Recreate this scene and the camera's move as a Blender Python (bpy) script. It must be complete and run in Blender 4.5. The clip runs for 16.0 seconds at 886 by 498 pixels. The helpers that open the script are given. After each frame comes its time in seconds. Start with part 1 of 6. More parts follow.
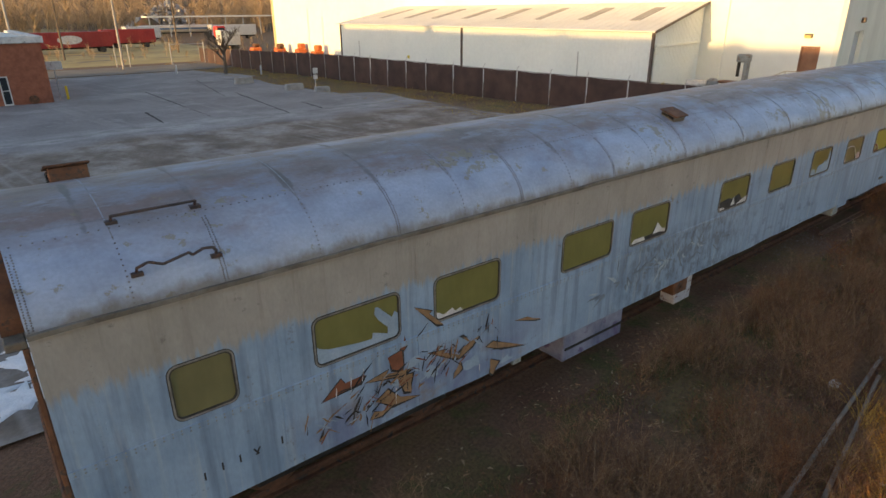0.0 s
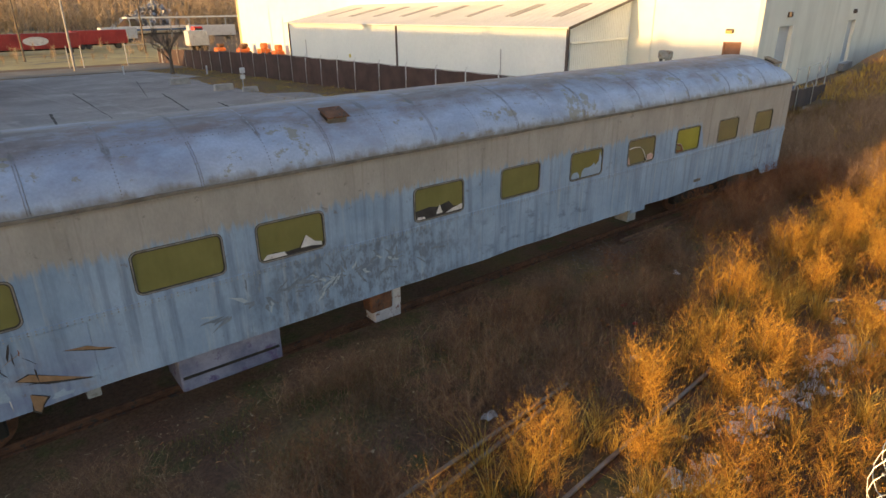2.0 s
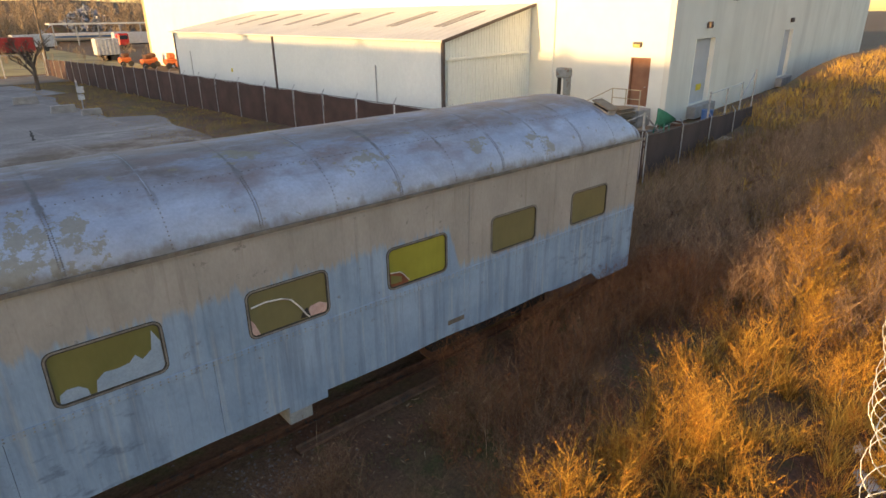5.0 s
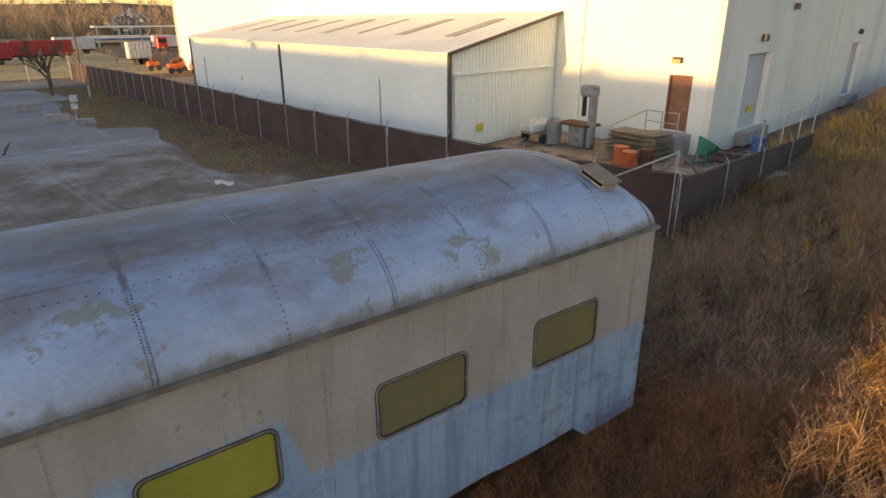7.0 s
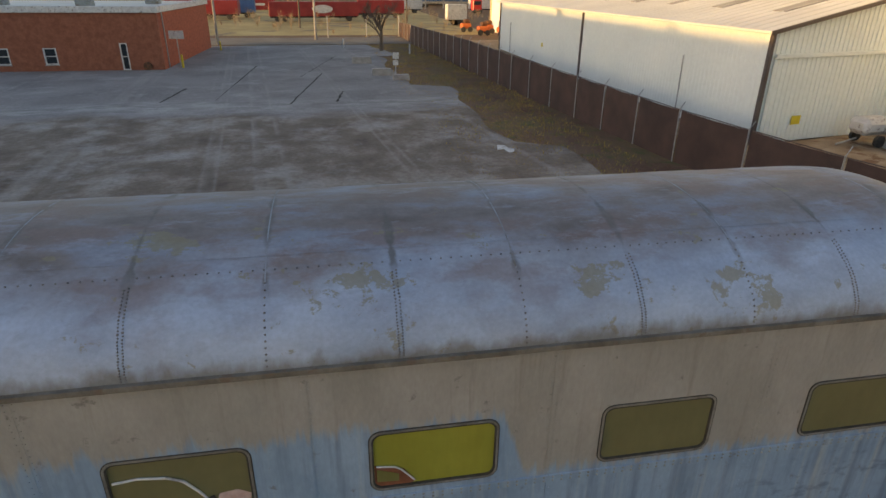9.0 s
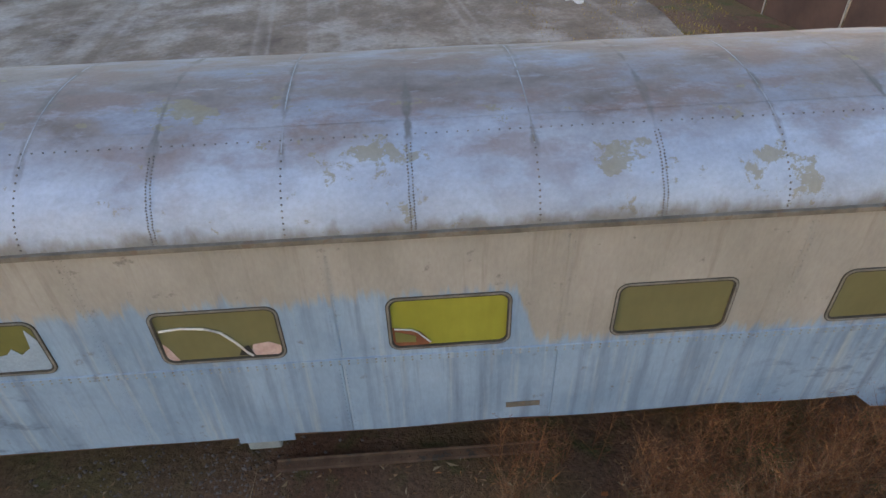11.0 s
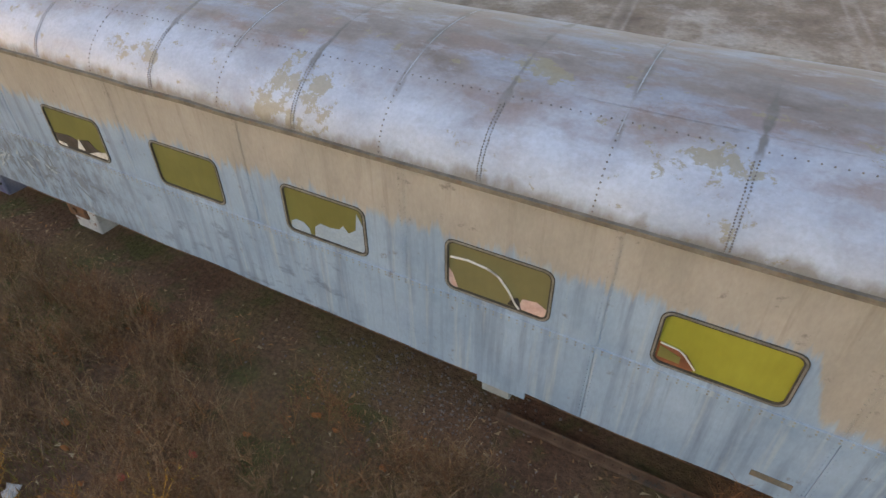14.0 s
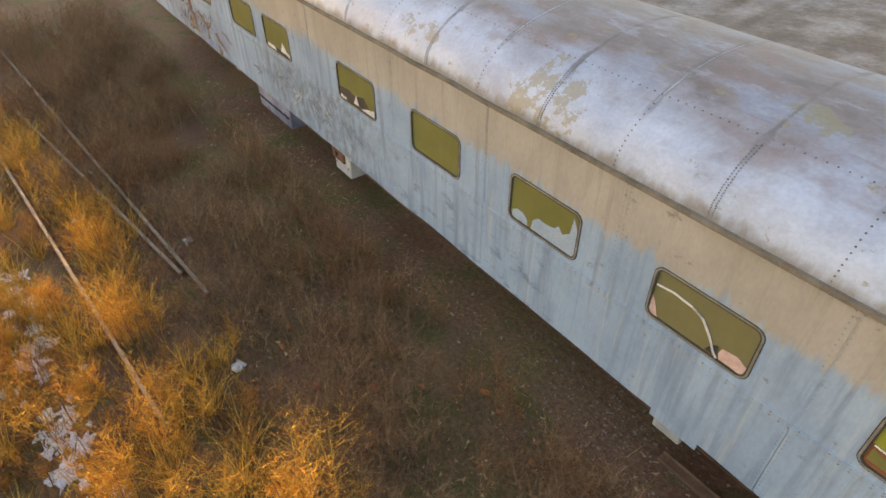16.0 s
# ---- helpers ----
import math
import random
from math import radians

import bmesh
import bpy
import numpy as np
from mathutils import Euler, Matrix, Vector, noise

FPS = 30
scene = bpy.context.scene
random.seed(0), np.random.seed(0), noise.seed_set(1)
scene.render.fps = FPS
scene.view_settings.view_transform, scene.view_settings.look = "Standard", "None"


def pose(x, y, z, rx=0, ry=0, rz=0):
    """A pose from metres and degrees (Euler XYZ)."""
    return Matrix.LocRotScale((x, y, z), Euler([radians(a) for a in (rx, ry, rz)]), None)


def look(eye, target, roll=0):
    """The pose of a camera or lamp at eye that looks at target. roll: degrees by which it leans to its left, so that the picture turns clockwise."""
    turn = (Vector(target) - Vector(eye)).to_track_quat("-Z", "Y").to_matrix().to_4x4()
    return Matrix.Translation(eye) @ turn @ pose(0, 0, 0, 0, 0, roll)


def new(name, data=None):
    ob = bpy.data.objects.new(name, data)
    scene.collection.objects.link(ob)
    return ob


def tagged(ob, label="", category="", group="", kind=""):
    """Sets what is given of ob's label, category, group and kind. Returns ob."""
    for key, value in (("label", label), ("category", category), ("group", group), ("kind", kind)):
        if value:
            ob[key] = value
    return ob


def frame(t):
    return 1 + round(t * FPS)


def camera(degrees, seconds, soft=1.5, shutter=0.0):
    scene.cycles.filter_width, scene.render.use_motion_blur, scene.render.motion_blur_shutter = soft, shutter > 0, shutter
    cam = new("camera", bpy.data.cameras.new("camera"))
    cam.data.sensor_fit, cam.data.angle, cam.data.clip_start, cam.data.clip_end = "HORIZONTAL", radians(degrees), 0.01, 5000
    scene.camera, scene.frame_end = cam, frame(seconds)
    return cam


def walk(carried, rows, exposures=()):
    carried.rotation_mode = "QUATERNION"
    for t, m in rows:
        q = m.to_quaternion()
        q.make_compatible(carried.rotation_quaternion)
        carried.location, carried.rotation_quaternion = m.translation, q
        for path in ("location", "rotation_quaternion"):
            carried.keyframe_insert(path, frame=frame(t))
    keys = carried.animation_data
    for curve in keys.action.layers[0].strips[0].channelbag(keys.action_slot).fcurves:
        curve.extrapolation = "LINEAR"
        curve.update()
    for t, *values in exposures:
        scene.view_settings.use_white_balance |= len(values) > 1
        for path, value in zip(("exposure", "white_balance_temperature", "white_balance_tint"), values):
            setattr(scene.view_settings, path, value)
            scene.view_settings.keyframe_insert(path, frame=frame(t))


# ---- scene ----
cam = camera(72.9, 16.0)
PATH = [
    (0, (0.004, -5.429, 5.511), (1.158, -3.974, 4.771), -0.4),
    (0.5, (0.848, -5.999, 5.503), (1.993, -4.537, 4.762), -0.7),
    (1, (2.164, -6.761, 5.435), (3.303, -5.295, 4.691), -0.7),
    (1.5, (3.617, -7.667, 5.408), (4.759, -6.204, 4.664), -0.6),
    (2, (5.354, -8.293, 5.303), (6.499, -6.831, 4.561), -0.8),
    (2.5, (6.949, -8.612, 5.237), (8.102, -7.155, 4.497), -0.7),
    (3, (8.643, -8.496, 5.196), (9.808, -7.047, 4.46), -0.5),
    (3.5, (10.269, -8.2, 5.284), (11.445, -6.76, 4.548), -0.5),
    (4, (11.949, -7.63, 5.302), (13.14, -6.201, 4.569), -0.6),
    (4.5, (13.51, -7.0, 5.352), (14.718, -5.583, 4.621), -0.5),
    (5, (15.054, -6.315, 5.387), (16.273, -4.906, 4.659), -0.7),
    (7.5, (19.435, -3.902, 5.545), (20.466, -2.336, 4.846), 0.3),
    (8, (19.385, -3.861, 5.606), (20.15, -2.155, 4.894), 0.0),
    (8.5, (19.265, -3.959, 5.724), (19.777, -2.171, 4.988), 0.7),
    (9, (19.384, -3.919, 5.755), (19.711, -2.12, 4.945), 0.5),
    (11.5, (19.83, -3.901, 5.878), (19.827, -2.339, 4.63), -1.4),
    (12, (19.609, -3.894, 5.901), (19.41, -2.353, 4.642), -0.3),
    (12.5, (19.674, -3.87, 5.841), (19.189, -2.386, 4.591), -1.3),
    (13, (19.617, -3.946, 5.839), (19.047, -2.492, 4.59), -0.6),
    (13.5, (19.647, -3.975, 5.832), (19.015, -2.544, 4.587), -0.6),
    (14, (19.615, -3.972, 5.86), (18.857, -2.606, 4.61), -0.4),
    (14.5, (19.521, -4.077, 5.919), (18.646, -2.789, 4.663), 0.6),
    (15, (19.622, -3.959, 5.93), (18.541, -2.849, 4.665), -0.7),
    (15.5, (19.642, -4.116, 5.977), (18.442, -3.126, 4.72), -0.2),
    (16, (19.668, -4.158, 6.036), (18.421, -3.233, 4.775), -0.2),
]
EXPOSE = [(0.0, 0.12, 6600, 22), (3.5, 0.27, 6700, 24), (5.0, 0.25, 6550, 24), (7.5, 0.0, 6350, 22), (8.0, -0.1, 6550, 22), (8.6, -0.12, 6850, 22), (9.2, 0.05, 6850, 22), (11.2, 0.93, 6750, 24), (12.5, 1.03, 7050, 25),
          (14.0, 1.12, 7600, 25), (16.0, 1.35, 8200, 25)]
walk(cam, [(t, look(eye, target, roll)) for t, eye, target, roll in PATH], EXPOSE)

# ---- world, sun ----
SUN_ELEV, SUN_YAW = radians(5.5), radians(187.0)     # low sun, almost along the car from its near end
world = bpy.data.worlds.new("world")
scene.world = world
world.use_nodes = True
wn = world.node_tree.nodes
sky = wn.new("ShaderNodeTexSky")
sky.sky_type, sky.sun_disc = "NISHITA", False
sky.sun_elevation, sky.sun_rotation = SUN_ELEV, radians(90) - SUN_YAW
sky.ozone_density, sky.dust_density = 1.2, 0.6
world.node_tree.links.new(sky.outputs[0], wn["Background"].inputs[0])
wn["Background"].inputs[1].default_value = 0.37
lamp = bpy.data.lights.new("sun", "SUN")
lamp.energy, lamp.angle, lamp.color = 6.7, radians(0.5), (1.0, 0.66, 0.24)
sun_way = Vector((math.cos(SUN_YAW) * math.cos(SUN_ELEV), math.sin(SUN_YAW) * math.cos(SUN_ELEV), math.sin(SUN_ELEV)))
new("sun", lamp).matrix_world = look(sun_way * 200, (0, 0, 0))

G = -0.4          # level of the ground
rnd = random.Random(7)


# ---- helpers for geometry ----
class Geo:
    def __init__(self):
        self.v, self.f = [], []

    def add(self, pts, faces):
        n = len(self.v)
        self.v += [tuple(p) for p in pts]
        self.f += [tuple(n + i for i in f) for f in faces]
        return self

    def box(self, x0, x1, y0, y1, z0, z1, c=0.0, m=None):
        """A box, with chamfered edges where c is given."""
        xs, ys, zs = (min(x0, x1), max(x0, x1)), (min(y0, y1), max(y0, y1)), (min(z0, z1), max(z0, z1))
        if c <= 0:
            p = [(xs[i], ys[j], zs[k]) for i in (0, 1) for j in (0, 1) for k in (0, 1)]
            q = [(0, 1, 3, 2), (4, 6, 7, 5), (0, 4, 5, 1), (2, 3, 7, 6), (0, 2, 6, 4), (1, 5, 7, 3)]
        else:
            c = min(c, 0.45 * (xs[1] - xs[0]), 0.45 * (ys[1] - ys[0]), 0.45 * (zs[1] - zs[0]))
            p, q, idx = [], [], {}
            for i in (0, 1):
                for j in (0, 1):
                    for k in (0, 1):
                        sx, sy, sz = 1 - 2 * i, 1 - 2 * j, 1 - 2 * k
                        for a, d in enumerate(((0, c, c), (c, 0, c), (c, c, 0))):
                            idx[i, j, k, a] = len(p)
                            p.append((xs[i] + sx * d[0], ys[j] + sy * d[1], zs[k] + sz * d[2]))
            for s in (0, 1):
                q.append([idx[s, j, k, 0] for j, k in ((0, 0), (1, 0), (1, 1), (0, 1))][::1 if s else -1])
                q.append([idx[i, s, k, 1] for i, k in ((0, 0), (0, 1), (1, 1), (1, 0))][::1 if s else -1])
                q.append([idx[i, j, s, 2] for i, j in ((0, 0), (1, 0), (1, 1), (0, 1))][::1 if s else -1])
            for a in (0, 1):
                for b in (0, 1):
                    q.append([idx[a, b, 0, 0], idx[a, b, 1, 0], idx[a, b, 1, 1], idx[a, b, 0, 1]])
                    q.append([idx[a, 0, b, 0], idx[a, 1, b, 0], idx[a, 1, b, 2], idx[a, 0, b, 2]])
                    q.append([idx[0, a, b, 1], idx[1, a, b, 1], idx[1, a, b, 2], idx[0, a, b, 2]])
            for i in (0, 1):
                for j in (0, 1):
                    for k in (0, 1):
                        q.append([idx[i, j, k, a] for a in (0, 1, 2)])
        if m is not None:
            p = [m @ Vector(u) for u in p]
        return self.add(p, q)

    def tube(self, p0, p1, r0, r1=None, n=8, caps=True):
        p0, p1 = Vector(p0), Vector(p1)
        r1 = r0 if r1 is None else r1
        d = (p1 - p0).normalized()
        u = d.orthogonal().normalized()
        w = d.cross(u)
        ring = [u * math.cos(6.2832 * i / n) + w * math.sin(6.2832 * i / n) for i in range(n)]
        q = [(i, (i + 1) % n, n + (i + 1) % n, n + i) for i in range(n)]
        if caps:
            q += [tuple(range(n))[::-1], tuple(range(n, 2 * n))]
        return self.add([p0 + k * r0 for k in ring] + [p1 + k * r1 for k in ring], q)

    def path(self, pts, r, n=6):
        for a, b in zip(pts, pts[1:]):
            self.tube(a, b, r, n=n)
        return self

    def prism(self, poly, depth):
        """A flat polygon (list of points), given thickness along the vector depth."""
        n, d = len(poly), Vector(depth)
        self.add([Vector(p) for p in poly] + [Vector(p) + d for p in poly],
                 [tuple(range(n))[::-1], tuple(range(n, 2 * n))] + [(i, (i + 1) % n, n + (i + 1) % n, n + i) for i in range(n)])
        return self

    def dome(self, c, r, h, axis=(0, 0, 1), n=6):
        a = Vector(axis).normalized()
        u = a.orthogonal().normalized()
        w = a.cross(u)
        c = Vector(c)
        b = [c + (u * math.cos(6.2832 * i / n) + w * math.sin(6.2832 * i / n)) * r for i in range(n)]
        t = [c + (p - c) * 0.6 + a * h for p in b]
        return self.add(b + t, [(i, (i + 1) % n, n + (i + 1) % n, n + i) for i in range(n)] + [tuple(range(n, 2 * n))])


def place(ob):
    m = ob.matrix_basis.copy()
    return place(ob.parent) @ ob.matrix_parent_inverse @ m if ob.parent else m


def make(name, geo, material, smooth=False):
    me = bpy.data.meshes.new(name)
    me.from_pydata(geo.v, [], geo.f)
    bm = bmesh.new()
    bm.from_mesh(me)
    bmesh.ops.recalc_face_normals(bm, faces=bm.faces)
    bm.to_mesh(me)
    bm.free()
    if smooth:
        me.polygons.foreach_set("use_smooth", [True] * len(me.polygons))
    me.materials.append(material)
    return new(name, me)


def part(name, geo, material, parent, label="", smooth=False):
    ob = make(name, geo, material, smooth)
    ob.parent = parent
    ob.matrix_parent_inverse = place(parent).inverted()
    return tagged(ob, label)


def thing(name, at, label, category, group="", kind=""):
    ob = new(name)
    ob.empty_display_size = 0.2
    ob.matrix_basis = Matrix.Translation(at)
    return tagged(ob, label, category, group, kind)


def solid(name, geo, material, label, category="", kind="", group="", smooth=False):
    return tagged(make(name, geo, material, smooth), label, category, group, kind)


# ---- materials ----
def nodes_of(name, rough=0.7, metal=0.0):
    m = bpy.data.materials.new(name)
    m.use_nodes = True
    nt = m.node_tree
    b = nt.nodes["Principled BSDF"]
    b.inputs["Roughness"].default_value, b.inputs["Metallic"].default_value = rough, metal
    return m, nt, b


def nz(nt, scale, detail=4.0, stretch=(1, 1, 1), rough=0.6, shift=0.0):
    geo = nt.nodes.new("ShaderNodeNewGeometry")
    mp = nt.nodes.new("ShaderNodeMapping")
    mp.inputs["Scale"].default_value = stretch
    mp.inputs["Location"].default_value = (shift, shift * 0.7, shift * 1.3)
    nt.links.new(geo.outputs["Position"], mp.inputs[0])
    n = nt.nodes.new("ShaderNodeTexNoise")
    n.inputs["Scale"].default_value, n.inputs["Detail"].default_value, n.inputs["Roughness"].default_value = scale, detail, rough
    nt.links.new(mp.outputs[0], n.inputs["Vector"])
    return n.outputs["Fac"]


def ramp(nt, fac, stops):
    r = nt.nodes.new("ShaderNodeValToRGB")
    e = r.color_ramp.elements
    while len(e) < len(stops):
        e.new(0.5)
    for el, (p, c) in zip(e, stops):
        el.position, el.color = p, (*c, 1) if len(c) == 3 else c
    nt.links.new(fac, r.inputs[0])
    return r.outputs[0]


def mix(nt, fac, a, b, mode="MIX"):
    n = nt.nodes.new("ShaderNodeMix")
    n.data_type, n.blend_type = "RGBA", mode
    for sock, v in ((n.inputs[0], fac), (n.inputs[6], a), (n.inputs[7], b)):
        if isinstance(v, (int, float)):
            sock.default_value = v
        elif isinstance(v, tuple):
            sock.default_value = (*v, 1)
        else:
            nt.links.new(v, sock)
    return n.outputs[2]


def calc(nt, op, a, b=0.0):
    n = nt.nodes.new("ShaderNodeMath")
    n.operation = op
    for sock, v in zip(n.inputs, (a, b)):
        if isinstance(v, (int, float)):
            sock.default_value = v
        else:
            nt.links.new(v, sock)
    return n.outputs[0]


def bump(nt, b, height, strength=0.3, dist=0.02):
    n = nt.nodes.new("ShaderNodeBump")
    n.inputs["Strength"].default_value, n.inputs["Distance"].default_value = strength, dist
    nt.links.new(height, n.inputs["Height"])
    nt.links.new(n.outputs[0], b.inputs["Normal"])


def grained(name, c1, c2, scale=3.0, rough=0.75, metal=0.0, stretch=(1, 1, 1), fine=40.0, relief=0.15, third=None, lo=0.35, hi=0.65, piece=0.0):
    """Two colours in broad stains, with finer grain over them, a little relief, and small differences from piece to piece."""
    m, nt, b = nodes_of(name, rough, metal)
    col = ramp(nt, nz(nt, scale, 5, stretch), [(lo, c1), (hi, c2)])
    g = nz(nt, fine, 3, stretch, shift=5.0)
    col = mix(nt, 0.35 if relief > 0.05 else 0.12, col, ramp(nt, g, [(0.3, (0.45, 0.45, 0.45)), (0.7, (1.0, 1.0, 1.0))]), "MULTIPLY")
    if third:
        col = mix(nt, ramp(nt, nz(nt, scale * 1.7, 6, stretch, shift=11.0), [(0.56, (0, 0, 0)), (0.64, (1, 1, 1))]), col, third)
    if piece:
        oi = nt.nodes.new("ShaderNodeObjectInfo")
        col = mix(nt, piece, col, ramp(nt, oi.outputs["Random"], [(0.0, (0.5, 0.5, 0.5)), (1.0, (1.3, 1.25, 1.2))]), "MULTIPLY")
    nt.links.new(col, b.inputs["Base Color"])
    nt.links.new(ramp(nt, g, [(0.2, (rough - 0.12,) * 3), (0.8, (min(1, rough + 0.12),) * 3)]), b.inputs["Roughness"])
    if relief:
        bump(nt, b, g, relief)
    return m


def split(nt):
    geo = nt.nodes.new("ShaderNodeNewGeometry")
    s = nt.nodes.new("ShaderNodeSeparateXYZ")
    nt.links.new(geo.outputs["Position"], s.inputs[0])
    return s.outputs


def step(nt, v, edge, soft):
    n = nt.nodes.new("ShaderNodeMapRange")
    n.inputs[1].default_value, n.inputs[2].default_value = edge - soft, edge + soft
    nt.links.new(v, n.inputs[0])
    return n.outputs[0]


def car_side_material():
    m, nt, b = nodes_of("faded_car_paint", 0.55)
    x, y, z = split(nt)
    streak = nz(nt, 7.0, 4, (1, 1, 0.06))
    broad = nz(nt, 0.9, 4, (1, 1, 1), shift=3)
    fine = nz(nt, 30, 3, (1, 1, 0.4), shift=8)
    tan = ramp(nt, nz(nt, 2.2, 5, (1, 1, 0.45), shift=1), [(0.3, (0.295, 0.28, 0.255)), (0.7, (0.39, 0.37, 0.342))])
    tan = mix(nt, ramp(nt, streak, [(0.56, (0, 0, 0)), (0.72, (0.55,) * 3)]), tan, (0.20, 0.175, 0.14))
    blue = ramp(nt, broad, [(0.3, (0.195, 0.295, 0.425)), (0.7, (0.31, 0.425, 0.565))])
    blue = mix(nt, ramp(nt, streak, [(0.48, (0, 0, 0)), (0.68, (0.75,) * 3)]), blue, (0.135, 0.19, 0.27))
    pale = ramp(nt, nz(nt, 8.5, 4, (1, 1, 0.05), shift=21), [(0.55, (0, 0, 0)), (0.75, (0.5,) * 3)])
    blue = mix(nt, pale, blue, (0.48, 0.50, 0.48))
    # the tan band ends in ragged runs; it comes lower towards the far end
    edge = calc(nt, "ADD", z, calc(nt, "MULTIPLY", calc(nt, "SUBTRACT", nz(nt, 13.0, 5, (1, 1, 0.05), shift=71), 0.5), 0.55))
    edge = calc(nt, "ADD", edge, calc(nt, "MULTIPLY", step(nt, x, 20.75, 0.12), 0.66))
    col = mix(nt, step(nt, edge, 2.41, 0.055), blue, tan)
    # dark scuffs about the middle of the skirt
    zone = calc(nt, "MULTIPLY", step(nt, x, 8.2, 0.7), calc(nt, "SUBTRACT", 1.0, step(nt, x, 12.3, 0.9)))
    zone = calc(nt, "MULTIPLY", zone, calc(nt, "SUBTRACT", 1.0, step(nt, z, 1.75, 0.12)))
    scuff = calc(nt, "MULTIPLY", zone, ramp(nt, nz(nt, 3.4, 6, (1.6, 1, 1), 0.7, 13), [(0.46, (0, 0, 0)), (0.58, (0.7,) * 3)]))
    col = mix(nt, scuff, col, (0.11, 0.13, 0.155))
    # violet and brown overspray low on the skirt round the shards
    tag = calc(nt, "MULTIPLY", calc(nt, "MULTIPLY", step(nt, x, 2.3, 0.5), calc(nt, "SUBTRACT", 1.0, step(nt, x, 6.0, 0.6))), calc(nt, "SUBTRACT", 1.0, step(nt, z, 1.25, 0.3)))
    col = mix(nt, calc(nt, "MULTIPLY", tag, ramp(nt, nz(nt, 1.5, 5, shift=81), [(0.38, (0, 0, 0)), (0.6, (0.8,) * 3)])), col, (0.15, 0.18, 0.31))
    col = mix(nt, calc(nt, "MULTIPLY", tag, ramp(nt, nz(nt, 2.7, 5, shift=91), [(0.55, (0, 0, 0)), (0.68, (0.6,) * 3)])), col, (0.24, 0.185, 0.14))
    # smudges on the lower skirt past the middle and at the far end
    low = calc(nt, "SUBTRACT", 1.0, step(nt, z, 1.5, 0.1))
    ends = calc(nt, "ADD", calc(nt, "MULTIPLY", step(nt, x, 12.8, 0.5), calc(nt, "SUBTRACT", 1.0, step(nt, x, 16.3, 0.5))), step(nt, x, 23.3, 0.4))
    smudge = calc(nt, "MULTIPLY", calc(nt, "MULTIPLY", low, ends), ramp(nt, nz(nt, 2.6, 5, (1.0, 1, 2.0), 0.6, 61), [(0.55, (0, 0, 0)), (0.64, (0.65,) * 3)]))
    col = mix(nt, smudge, col, (0.105, 0.145, 0.20))
    col = mix(nt, ramp(nt, nz(nt, 5.5, 7, (1, 1, 1), 0.7, 17), [(0.63, (0, 0, 0)), (0.70, (0.7,) * 3)]), col, (0.15, 0.14, 0.13))
    col = mix(nt, 0.3, col, ramp(nt, fine, [(0.3, (0.6,) * 3), (0.7, (1,) * 3)]), "MULTIPLY")
    nt.links.new(col, b.inputs["Base Color"])
    bump(nt, b, nz(nt, 2.5, 3, shift=2), 0.25, 0.03)
    return m


